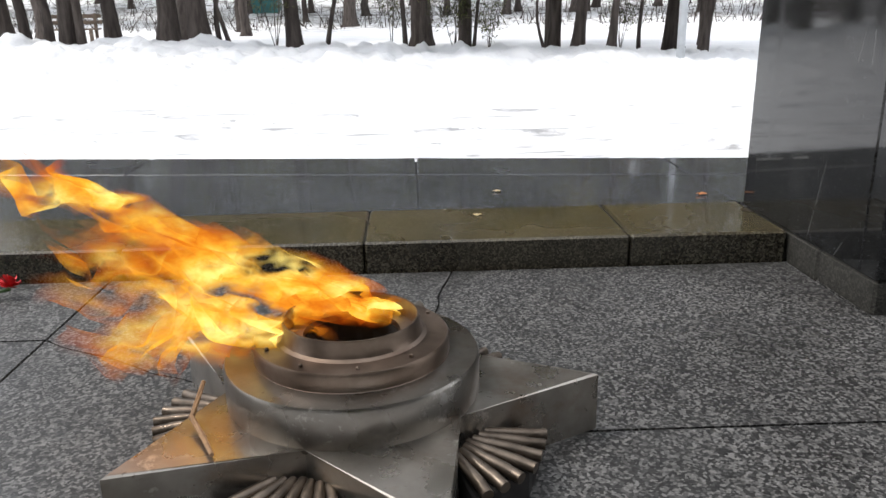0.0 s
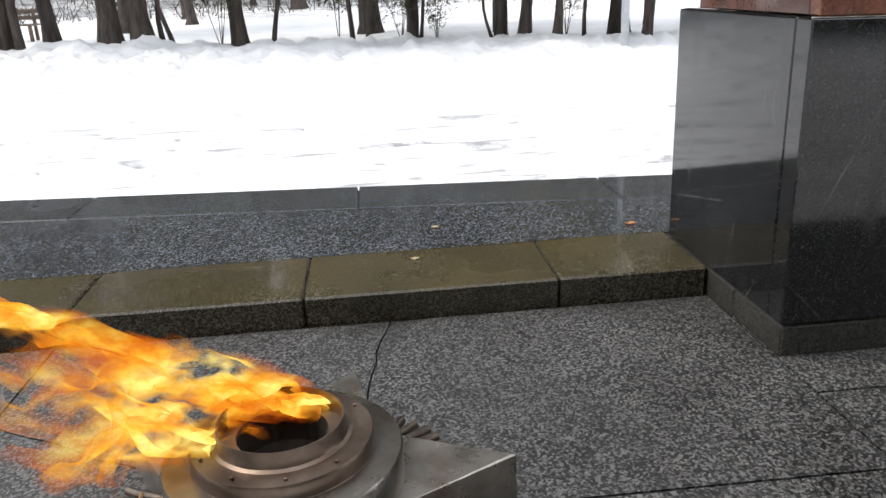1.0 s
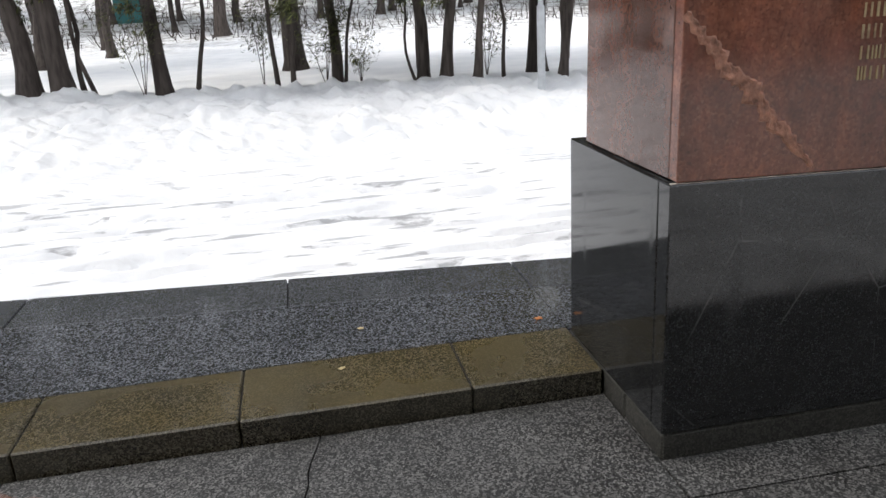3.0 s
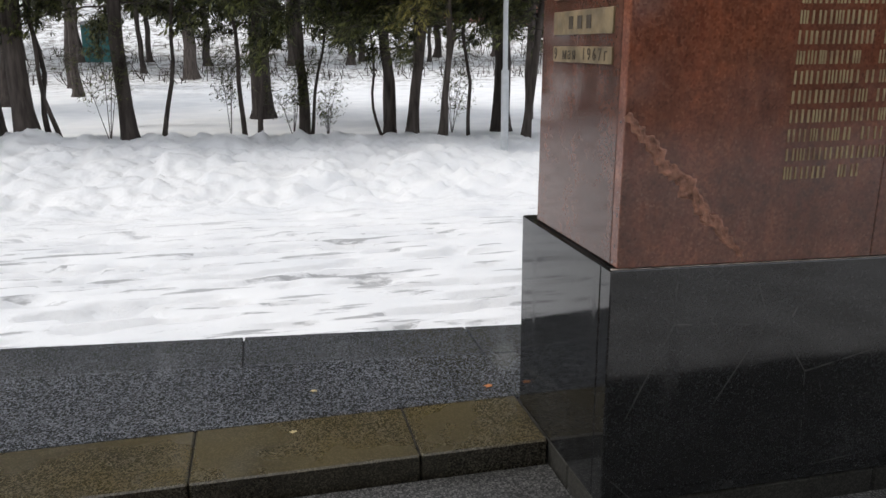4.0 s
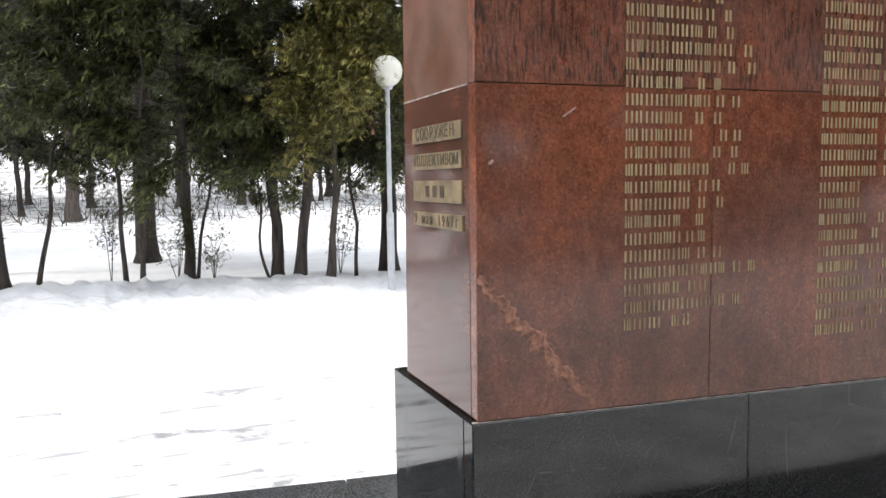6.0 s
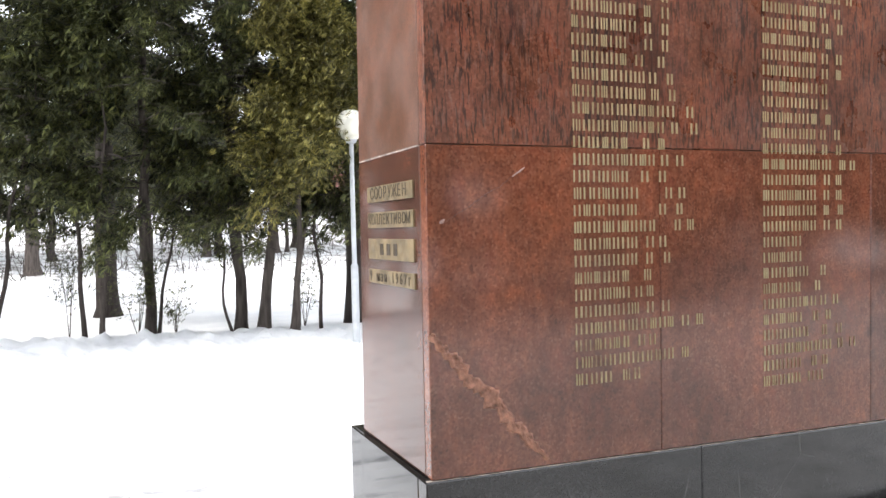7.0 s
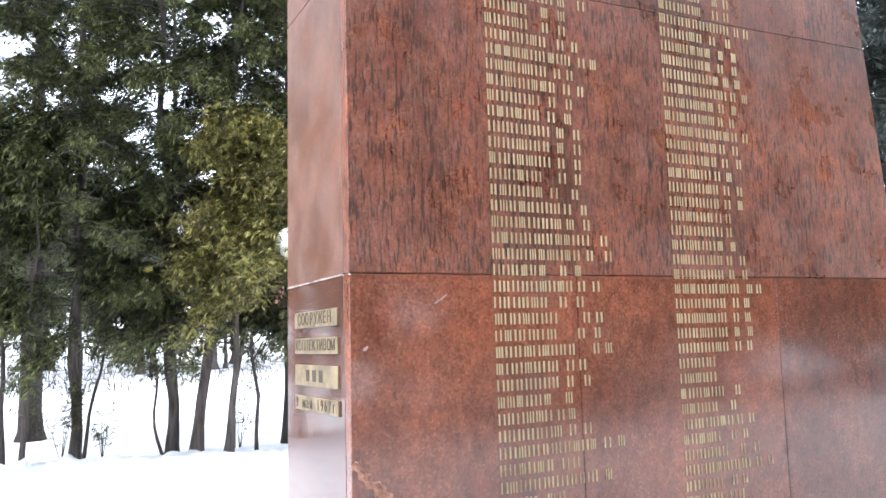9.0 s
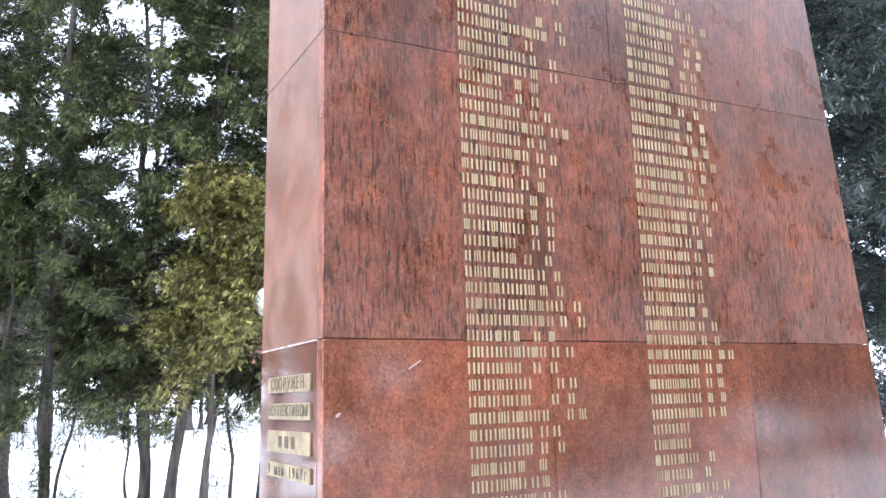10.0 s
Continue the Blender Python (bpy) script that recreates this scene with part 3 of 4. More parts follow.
def strokes(x, z, count, pitch, tall):
    """A row of plain upright gilded bars in twos and threes; one mesh, tied together inside the stone."""
    bm = bmesh.new()

    def brick(xa, xb, ya, yb, za, zb):
        v = [bm.verts.new(p) for p in ((xa, ya, za), (xb, ya, za), (xb, ya, zb), (xa, ya, zb), (xa, yb, za), (xb, yb, za), (xb, yb, zb), (xa, yb, zb))]
        for f in ((0, 1, 2, 3), (5, 4, 7, 6), (4, 5, 1, 0), (3, 2, 6, 7), (4, 0, 3, 7), (1, 5, 6, 2)):
            bm.faces.new([v[k] for k in f])

    y = front_y(z)
    for i in range(count):
        a = x + pitch * i + rng.uniform(-0.001, 0.001)
        wide = pitch * rng.uniform(0.60, 0.76)
        n = rng.choice((2, 2, 2, 3))
        t = pitch * rng.uniform(0.14, 0.20) * (0.8 if n == 3 else 1.0)
        for k in range(n):
            b = a + (wide - t) * k / (n - 1)
            brick(b, b + t, y - 0.0028, y + 0.006, z, z + tall * rng.uniform(0.93, 1.0))
    brick(x, x + pitch * (count - 1) + pitch * 0.5, y + 0.004, y + 0.008, z + tall * 0.4, z + tall * 0.6)
    return bm


def inscription(x, z, count, first, second, pitch):
    part("name_bar", strokes(x, z, count, pitch, 0.042), GOLD, memorial)
    for off in (first, second):
        if off:
            part("initial_bar", strokes(x + off * 0.01, z, 1, 0.043, 0.042), GOLD, memorial)


# rows from the bottom up: how many bars long, and where its two short bars stand (cm from the row's start, 0: worn away)
ROWS_A = ((4, 20, 25), (11, 47, 0), (6, 27, 32), (11, 47, 54), (7, 31, 38), (6, 26, 31), (6, 30, 0), (7, 31, 39), (7, 31, 37), (9, 44, 50), (7, 37, 45), (7, 40, 46),
          (6, 29, 37), (9, 38, 45), (6, 30, 37), (10, 43, 52), (10, 41, 50), (8, 34, 42), (8, 33, 41), (6, 27, 37), (6, 31, 39), (7, 31, 39), (7, 31, 39), (7, 31, 39),
          (6, 27, 35), (6, 28, 36), (8, 35, 42), (7, 31, 37))
ROWS_B = ((5, 24, 29), (5, 26, 32), (9, 41, 48), (6, 32, 40), (5, 27, 34), (7, 31, 38), (5, 28, 0), (6, 31, 0), (5, 0, 0), (5, 0, 0), (7, 33, 40), (7, 33, 41),
          (7, 33, 40), (7, 33, 40), (9, 42, 48), (7, 32, 40), (7, 31, 39), (6, 26, 34), (6, 26, 32), (6, 26, 32), (7, 32, 40), (7, 32, 40), (6, 27, 34), (7, 32, 41),
          (7, 31, 39), (9, 39, 46), (7, 31, 38), (7, 32, 40))
UPPER_A = ((10, 43, 49), (7, 33, 40), (5, 26, 34), (5, 26, 34), (8, 34, 44), (8, 34, 44), (6, 32, 0), (11, 50, 0), (6, 38, 48))
UPPER_B = ((9, 40, 47), (8, 36, 43), (7, 33, 42), (7, 34, 42), (6, 29, 39), (10, 45, 51), (6, 32, 39), (6, 32, 39), (7, 35, 43), (7, 36, 44), (7, 34, 42), (9, 40, 48), (6, 32, 39))
for x, z0, step, pitch, rows, total in ((0.579, 1.202, 0.0600, 0.0405, ROWS_A + UPPER_A, 50), (1.458, 1.108, 0.0618, 0.0425, ROWS_B + UPPER_B, 50)):
    for i in range(total):
        inscription(x, z0 + step * i, *rows[i % len(rows)], pitch)

# brass plates on the narrow side


def letter(char, y, z, size, depth, parent):
    cu = bpy.data.curves.new("engraving", "FONT")
    cu.body, cu.size, cu.extrude, cu.align_x, cu.align_y = char, size, 0.0012, "CENTER", "CENTER"
    tmp = new("engraving", cu)
    me = bpy.data.meshes.new_from_object(tmp.evaluated_get(bpy.context.evaluated_depsgraph_get()))
    bpy.data.objects.remove(tmp)
    me.materials.clear()
    me.materials.append(PLATE_INK)
    ob = new("engraving", me)
    ob.parent = parent
    ob.matrix_basis = pose(depth, y, z, 90, 0, -90)


def letters(text, y, z, size, depth, parent, step):
    for i, char in enumerate(text):
        if char != " ":
            letter(char, y - step * (i - (len(text) - 1) / 2), z, size, depth, parent)


for z0, z1, text in ((1.876, 1.936, "СООРУЖЕН"), (1.778, 1.837, "КОЛЛЕКТИВОМ"), (1.659, 1.737, None), (1.567, 1.620, "9 мая 1967г")):
    plate = part("plate", box(X0 - 0.007, X0 + 0.001, 0.096, 0.588, z0, z1, 0.0015), PLATE_GOLD, memorial, "tarnished brass plate with dark engraving")
    if text:
        letters(text, 0.35, (z0 + z1) / 2, 0.062 if len(text) < 10 else 0.055, X0 - 0.0075, plate, 0.050 if len(text) < 10 else 0.042)
    else:
        for k in (-1, 0, 1):
            part("engraving", box(X0 - 0.0088, X0 - 0.0065, 0.35 + 0.075 * k - 0.018, 0.35 + 0.075 * k + 0.018, z0 + 0.018, z1 - 0.018, 0), PLATE_INK, plate)

# spalled scar and the thin crack in the lower panels


def scar(a, b, wide, n, seed, wander=0.0, rugged=0.004):
    bm = bmesh.new()
    rows = []
    nx, nz = (b[1] - a[1]), -(b[0] - a[0])
    q = math.hypot(nx, nz)
    nx, nz = nx / q, nz / q
    for i in range(n + 1):
        k = i / n
        off = wander * (noise.noise(Vector((seed, k * 5, 1))) + 0.6 * noise.noise(Vector((seed, k * 14, 4))))
        x, z = a[0] + (b[0] - a[0]) * k + nx * off, a[1] + (b[1] - a[1]) * k + nz * off
        w = wide * (0.15 + 0.85 * math.sin(math.pi * min(1, k * 0.92 + 0.06)) ** 0.7)
        wl = max(0.1, 1 + 0.9 * noise.noise(Vector((seed, k * 11, 0))) + 0.95 * noise.noise(Vector((seed, k * 31, 2))))
        wr = max(0.1, 1 + 0.9 * noise.noise(Vector((seed, k * 11, 5))) + 0.95 * noise.noise(Vector((seed, k * 31, 7))))
        row = []
        for j in range(7):
            v = j / 3 - 1
            y = front_y(z) + 0.0015 if abs(v) > 0.9 else front_y(z) - 0.0012 - rugged * (0.5 + noise.noise(Vector((k * 34, v * 3, seed))))
            h = w * v * (wl if v < 0 else wr)
            row.append(bm.verts.new((x + nx * h, y, z + nz * h)))
        rows.append(row)
    for r0, r1 in zip(rows, rows[1:]):
        for j in range(6):
            bm.faces.new((r0[j], r0[j + 1], r1[j + 1], r1[j]))
    return bm


part("scar", scar((0.022, 1.425), (0.46, 0.955), 0.027, 120, 2.0, 0.010, 0.007), RED_BROKEN, memorial, "rough pale scar of broken granite")
part("crack", scar((0.075, 1.785), (0.38, 1.965), 0.0011, 70, 5.0, 0.007, 0.0003), CRACK, memorial, "thin crack across the stone")
part("chip", scar((0.066, 1.786), (0.082, 1.80), 0.006, 10, 7.0), CRACK_PALE, memorial, "pale chipped spot")
part("chip", scar((0.335, 1.940), (0.385, 1.972), 0.004, 10, 9.0), CRACK_PALE, memorial, "pale chipped spot")

# ---- eternal flame ----
CX, CY = -1.338, -0.541
burner = holder("eternal_flame_burner", "weathered steel star burner ringed with shell casings", "star burner")
STAR_Z, STAR_R, STAR_IN, STAR_A = 0.122, 0.475, 0.235, 1.6
star = []
for i in range(10):
    r, a = (STAR_R, STAR_IN)[i % 2], radians(STAR_A + 36 * i)
    star.append((CX + r * math.cos(a), CY + r * math.sin(a)))
part("star", prism(star, 0.0, STAR_Z, 0.004), STEEL, burner, "dull steel five-pointed star")
part("base_drum", lathe([(0.237, 0.112), (0.239, 0.118), (0.239, 0.190), (0.2355, 0.196), (0.165, 0.1975)], CX, CY, 96), STEEL_DRUM, burner, "steel drum, its colour darkened for what it reflects")
part("step_ring", lathe([(0.188, 0.192), (0.183, 0.198), (0.183, 0.226), (0.1795, 0.231), (0.091, 0.2335), (0.0905, 0.222)], CX, CY, 96), BURNT, burner, "heat-stained steel ring")
part("rim", lathe([(0.143, 0.231), (0.1335, 0.236), (0.130, 0.244), (0.128, 0.262), (0.1265, 0.2665), (0.1235, 0.2665), (0.122, 0.262), (0.119, 0.232), (0.143, 0.231)], CX, CY, 80), BURNT, burner, "browned burner rim")
part("burner_well", lathe([(0.0925, 0.228), (0.089, 0.16), (0.06, 0.13), (0.001, 0.126)], CX, CY, 48), SOOT, burner, "sooty black gas opening")
for k in range(9):
    a = 0.5 + k * 0.62
    part("rivet", lathe([(0.0, 0.2375), (0.0035, 0.2365), (0.004, 0.2325)], CX + 0.164 * math.cos(a), CY + 0.164 * math.sin(a), 8), BURNT, burner)
for o in burner.children:
    if o.name.startswith(("base_drum", "step_ring", "rim")):
        o.data.shade_smooth()
        o.data.set_sharp_from_angle(angle=radians(35))
for i in range(5):
    gap = radians(STAR_A + 36 + 72 * i)
    p = lambda r, da: (CX + r * math.cos(gap + radians(da)), CY + r * math.sin(gap + radians(da)))
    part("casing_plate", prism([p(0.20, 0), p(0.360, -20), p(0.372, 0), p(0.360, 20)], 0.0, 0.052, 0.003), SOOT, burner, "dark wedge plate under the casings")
    for k in range(7):
        off = radians((k - 3) * 6.0)
        r0, r1, z0 = 0.250 + 0.004 * abs(k - 3), 0.384 - 0.005 * abs(k - 3) + 0.006 * noise.noise(Vector((k, i, 2))), 0.071
        q = lambda r, z: (CX + r * math.cos(gap + off * (0.55 + 0.45 * (r - 0.25) / 0.13)), CY + r * math.sin(gap + off * (0.55 + 0.45 * (r - 0.25) / 0.13)), z)
        bm = tube([q(r0, z0), q(r1 - 0.03, z0 - 0.006), q(r1 - 0.028, z0 - 0.006), q(r1, z0 - 0.008), q(r1, z0 - 0.008), q(r1 - 0.03, z0 - 0.007)],
                  [0.0095, 0.0115, 0.0105, 0.0105, 0.0082, 0.0082], 10)
        casing = part("casing", bm, CASING, burner, smooth=True)
        casing.data.set_sharp_from_angle(angle=radians(40))

flame = holder("flame", "orange and yellow gas flame blown sideways by wind", "flame")
fr = random.Random(5)


def tongue(start, length, rise, wide, seed, depth):
    """One thin lick of fire, drawn out along the wind; its density thins towards the edges."""
    n, m = 44, 12
    verts, faces, dens = [], [], []
    for i in range(n + 1):
        k = i / n
        x = start[0] - length * k
        y = start[1] + depth * k + 0.06 * noise.noise(Vector((seed, k * 3, 1)))
        z = start[2] + rise * (k ** 1.15) + 0.13 * k * noise.noise(Vector((seed, k * 4.0, 5)))
        w = wide * (0.30 + 0.85 * math.sin(math.pi * min(1, k * 0.8 + 0.1))) + 0.004
        up = 1 + 0.8 * noise.noise(Vector((seed + 9, k * 7, 2))) + 0.5 * noise.noise(Vector((seed + 9, k * 17, 8)))
        dn = 1 + 0.8 * noise.noise(Vector((seed + 3, k * 7, 6))) + 0.5 * noise.noise(Vector((seed + 3, k * 17, 4)))
        for j in range(m + 1):
            v = 2 * j / m - 1
            h = w * v * (up if v > 0 else dn)
            verts.append((x - 0.35 * h + 0.05 * noise.noise(Vector((seed, v * 2, k * 6))), y + 0.05 * noise.noise(Vector((seed, v * 1.6, k * 5 + 7))), z + h))
            dens.append(max(0.0, (1 - abs(v) ** 2.2)) * min(1.0, k * 9) * max(0.0, 1 - k ** 2.5) * 0.95)
    for i in range(n):
        for j in range(m):
            a = i * (m + 1) + j
            faces.append((a, a + 1, a + m + 2, a + m + 1))
    ob = raw("tongue", verts, faces, FLAME, flame, smooth=True)
    at = ob.data.attributes.new("lick", "FLOAT", "POINT")
    at.data.foreach_set("value", dens)
    return ob


for length, rise, wide, dx, dy, dz, depth in (
        (0.62, 0.17, 0.062, 0.02, 0.07, 0.01, 0.06), (0.54, 0.08, 0.055, -0.02, 0.05, 0.01, -0.06), (0.66, 0.24, 0.040, 0.0, 0.08, 0.02, 0.10),
        (0.40, -0.02, 0.045, -0.08, 0.02, 0.0, -0.06), (0.34, 0.10, 0.040, 0.05, 0.09, 0.0, 0.02), (0.26, 0.0, 0.035, -0.10, -0.03, 0.01, -0.02),
        (0.50, 0.02, 0.045, -0.05, 0.04, 0.0, 0.0), (0.55, 0.18, 0.050, 0.0, 0.09, 0.02, 0.10), (0.45, 0.11, 0.055, -0.04, 0.05, 0.02, 0.03),
        (0.60, 0.10, 0.040, -0.02, 0.06, 0.0, 0.04), (0.20, 0.02, 0.020, 0.09, 0.08, -0.01, 0.01), (0.30, 0.03, 0.034, -0.40, 0.08, 0.215, 0.03)):
    tongue((CX + dx, CY + dy, 0.255 + dz), length, rise, wide, fr.uniform(0, 50), depth)

# ---- small things on the paving ----
def leaf_thing(x, y, z, size, mat, label, seed):
    bm = bmesh.new()
    r = random.Random(seed)
    n = 14
    c = bm.verts.new((x, y, z + size * 0.35))
    ring = []
    for i in range(n):
        a = 2 * math.pi * i / n
        q = size * (0.55 + 0.45 * abs(math.sin(2.5 * a)) + 0.12 * r.random())
        ring.append(bm.verts.new((x + q * math.cos(a), y + 0.7 * q * math.sin(a), z + 0.003 + size * 0.3 * r.random())))
    for i in range(n):
        bm.faces.new((c, ring[i], ring[(i + 1) % n]))
    base = bmesh.ops.extrude_face_region(bm, geom=list(bm.faces))
    for v in base["geom"]:
        if isinstance(v, bmesh.types.BMVert):
            v.co.z -= 0.002
    return tagged(obj("fallen_leaf", bm, mat), label, "leaf")


leaf_thing(-0.093, 1.027, PLAT + 0.001, 0.022, DRY_LEAF, "curled orange dry leaf on the damp platform", 1)
leaf_thing(-0.988, 0.796, PLAT + 0.001, 0.016, PALE_LEAF, "small pale dry leaf on a mossy kerb stone", 2)
leaf_thing(-0.88, 1.17, PLAT + 0.001, 0.016, PALE_LEAF, "small pale dry leaf on the damp aggregate", 3)
twig = part("twig", tube([(-1.60, -0.62, 0.178), (-1.61, -0.68, 0.14), (-1.575, -0.74, 0.132), (-1.55, -0.79, 0.131)], [0.004, 0.0055, 0.005, 0.004], 6), TWIG, None)
tagged(twig, "bent dry brown twig lying on the star", "twig")


def carnation(x, y):
    th = holder("carnation", "red carnation lying on the paving near the kerb", "flower")
    bm = bmesh.new()
    r = random.Random(4)
    for i in range(46):
        a, b, q = r.uniform(0, 6.28), r.uniform(0.1, 1.5), r.uniform(0.018, 0.040)
        d = Vector((math.cos(a) * math.cos(b), math.sin(a) * math.cos(b), math.sin(b)))
        s = d.cross(Vector((0.2, 0.3, 1))).normalized() * 0.012
        o = Vector((x, y, 0.035))
        v = [bm.verts.new(o + d * 0.006), bm.verts.new(o + d * q + s), bm.verts.new(o + d * (q * 1.08) + Vector((0, 0, 0.004))), bm.verts.new(o + d * q - s)]
        bm.faces.new(v)
    part("petals", bm, PETAL, th, "ruffled red petals")
    part("stem", tube([(x, y, 0.03), (x - 0.1, y - 0.02, 0.012), (x - 0.35, y + 0.01, 0.006)], [0.006, 0.004, 0.004], 6), STEM, th, "green stem")


carnation(-2.43, 0.345)

# ---- street lamp in the park ----
LX, LY = 2.43, 8.8
lz = snow_z(LX, LY)
lamp = holder("street_lamp", "grey steel park lamp with a white opal globe", "street lamp")
part("post", lathe([(0.055, lz - 0.2), (0.055, 1.25), (0.036, 1.27), (0.034, 3.07)], LX, LY, 20), POST, lamp, smooth=True)
part("collar", lathe([(0.034, 3.05), (0.075, 3.07), (0.085, 3.11), (0.075, 3.13)], LX, LY, 20), POST, lamp)
part("globe", lathe([(0.23 * math.sin(math.pi * i / 18) + 0.001, 3.325 - 0.23 * math.cos(math.pi * i / 18)) for i in range(1, 19)], LX, LY, 32), OPAL, lamp, "white opal glass globe", smooth=True)


# ---- trees ----
def sprays(rs, centres, spread, count, size, droop, blades=3):
    """Fans of narrow scale-leaf blades round the given points, as arrays."""
    pick = rs.integers(0, len(centres), count)
    c = centres[pick] + rs.normal(0, 1, (count, 3)) * np.array([spread, spread, spread * 0.8])
    az = rs.uniform(0, 2 * np.pi, count)
    tilt = rs.normal(-droop, 0.45, count)
    d = np.stack([np.cos(az) * np.cos(tilt), np.sin(az) * np.cos(tilt), np.sin(tilt)], 1)
    side = np.stack([-np.sin(az), np.cos(az), rs.normal(0, 0.5, count)], 1)
    side /= np.linalg.norm(side, axis=1)[:, None]
    s = (size * rs.uniform(0.55, 1.35, count))[:, None]
    vs, fs = [], []
    half = (blades - 1) / 2.0
    for b in range(blades):
        f = (b - half) / half
        dd = (d * (1 - 0.18 * abs(f)) + side * 0.6 * f) * 1.25
        base = c + d * s * 0.22 * (1 - abs(f))
        tip = base + dd * s
        mid = base + dd * s * 0.55
        w = np.cross(dd, np.array([0.3, 0.2, 0.9]))
        w /= np.linalg.norm(w, axis=1)[:, None] + 1e-6
        w = w * s * (0.44 / blades)
        vs.append(np.stack([base, mid + w, tip, mid - w], 1))
    v = np.stack(vs, 1).reshape(-1, 3)
    f = np.arange(len(v)).reshape(-1, 4)
    return v, f


def quick_mesh(name, v, f, mat, parent):
    me = bpy.data.meshes.new(name)
    me.vertices.add(len(v))
    me.vertices.foreach_set("co", np.ascontiguousarray(v, dtype=np.float32).ravel())
    me.loops.add(f.size)
    me.loops.foreach_set("vertex_index", f.astype(np.int32).ravel())
    me.polygons.add(len(f))
    me.polygons.foreach_set("loop_start", np.arange(0, f.size, f.shape[1], dtype=np.int32))
    me.update(calc_edges=True)
    me.materials.append(mat)
    ob = new(name, me)
    ob.parent = parent
    return ob


def tree(x, y, r, height, seed, lean=(0.0, 0.0), bend=0.1, crown=(1.7, 1.4), leaves=5000, mat=LEAF_GREEN, size=0.17, label="", category="tree", droop=0.55, group="park trees", flare=1.7, branches=64, clump=0.15, twigs=0, blades=3):
    rs = np.random.default_rng(seed)
    z0 = snow_z(x, y) - 0.15
    th = holder("thuja_tree" if mat is not LEAF_SPRUCE else "spruce_tree", label or "thuja with dark brown trunk and drooping green foliage", category, group)
    pts, rad = [], []
    n = 14
    for i in range(n + 1):
        k = i / n
        h = k ** 1.9 * height * 0.94
        wob = bend * np.array([noise.noise(Vector((seed * 1.7, h * 0.8, 0))), noise.noise(Vector((seed * 1.7, h * 0.8, 7)))]) * min(1, h)
        pts.append((x + lean[0] * h + wob[0], y + lean[1] * h + wob[1], z0 + h))
        rad.append(r * (1 - 0.85 * k ** 1.9) * (1 + (flare - 1) * math.exp(-max(0.0, h - 0.15) / 0.14)))
    part("trunk", tube(pts, rad, 10), BARK, th, smooth=True)
    P = np.array(pts)
    if leaves:
        low, wide = crown
        cen = []
        bm_v, bm_f = [], []
        for b in range(branches):
            k = rs.uniform(0, 1) ** 0.9
            h = low + (height - low) * k
            o = np.array([np.interp(h, P[:, 2] - z0, P[:, a]) for a in range(3)])
            az = rs.uniform(0, 2 * np.pi)
            ln = wide * (1 - 0.55 * k ** 1.5) * rs.uniform(0.55, 1.1)
            up = rs.uniform(-0.15, 0.55)
            prev = None
            for q in range(6):
                t = q / 5
                p = o + np.array([math.cos(az) * ln * t, math.sin(az) * ln * t, ln * (up * t - 0.35 * t * t)])
                if q >= 2:
                    cen.append(p)
                    if q >= 3:
                        cen.append(p)
                if prev is not None:
                    w = 0.022 * (1 - 0.8 * t) * (0.6 + r * 3)
                    s = len(bm_v)
                    for e in (prev, p):
                        for a in range(3):
                            bm_v.append((e[0] + w * math.cos(a * 2.1 + az), e[1] + w * math.sin(a * 2.1 + az), e[2] + w * math.cos(a * 2.1)))
                    for a in range(3):
                        bm_f.append((s + a, s + (a + 1) % 3, s + 3 + (a + 1) % 3, s + 3 + a))
                prev = p
        # bare side twigs between the clumps
        for j in range(twigs * branches):
            p = cen[int(rs.integers(0, len(cen)))] + rs.normal(0, 0.06, 3)
            az, ln = rs.uniform(0, 6.28), rs.uniform(0.25, 0.75)
            d = np.array([math.cos(az), math.sin(az), rs.uniform(-0.5, 0.6)]) * ln
            knee = p + d * 0.5 + rs.normal(0, 0.05, 3)
            for e0, e1, w0, w1 in ((p, knee, 0.0075, 0.006), (knee, p + d, 0.006, 0.0035)):
                s = len(bm_v)
                for e, w in ((e0, w0), (e1, w1)):
                    for a in range(3):
                        bm_v.append((e[0] + w * math.cos(a * 2.1 + az), e[1] + w * math.sin(a * 2.1 + az), e[2] + w * math.cos(a * 2.1)))
                for a in range(3):
                    bm_f.append((s + a, s + (a + 1) % 3, s + 3 + (a + 1) % 3, s + 3 + a))
        tagged(raw("branchwork", bm_v, bm_f, BARK, th), kind="stuff")
        v, f = sprays(rs, np.array(cen), clump * (0.6 + wide * 0.4), leaves, size, droop, blades)
        tagged(quick_mesh("crown", v, f, mat, th), kind="stuff")
    return th


DARK_LABEL = "thuja with dark trunk and dense drooping green foliage"
THIN_LABEL = "slender young thuja stem with sparse foliage"
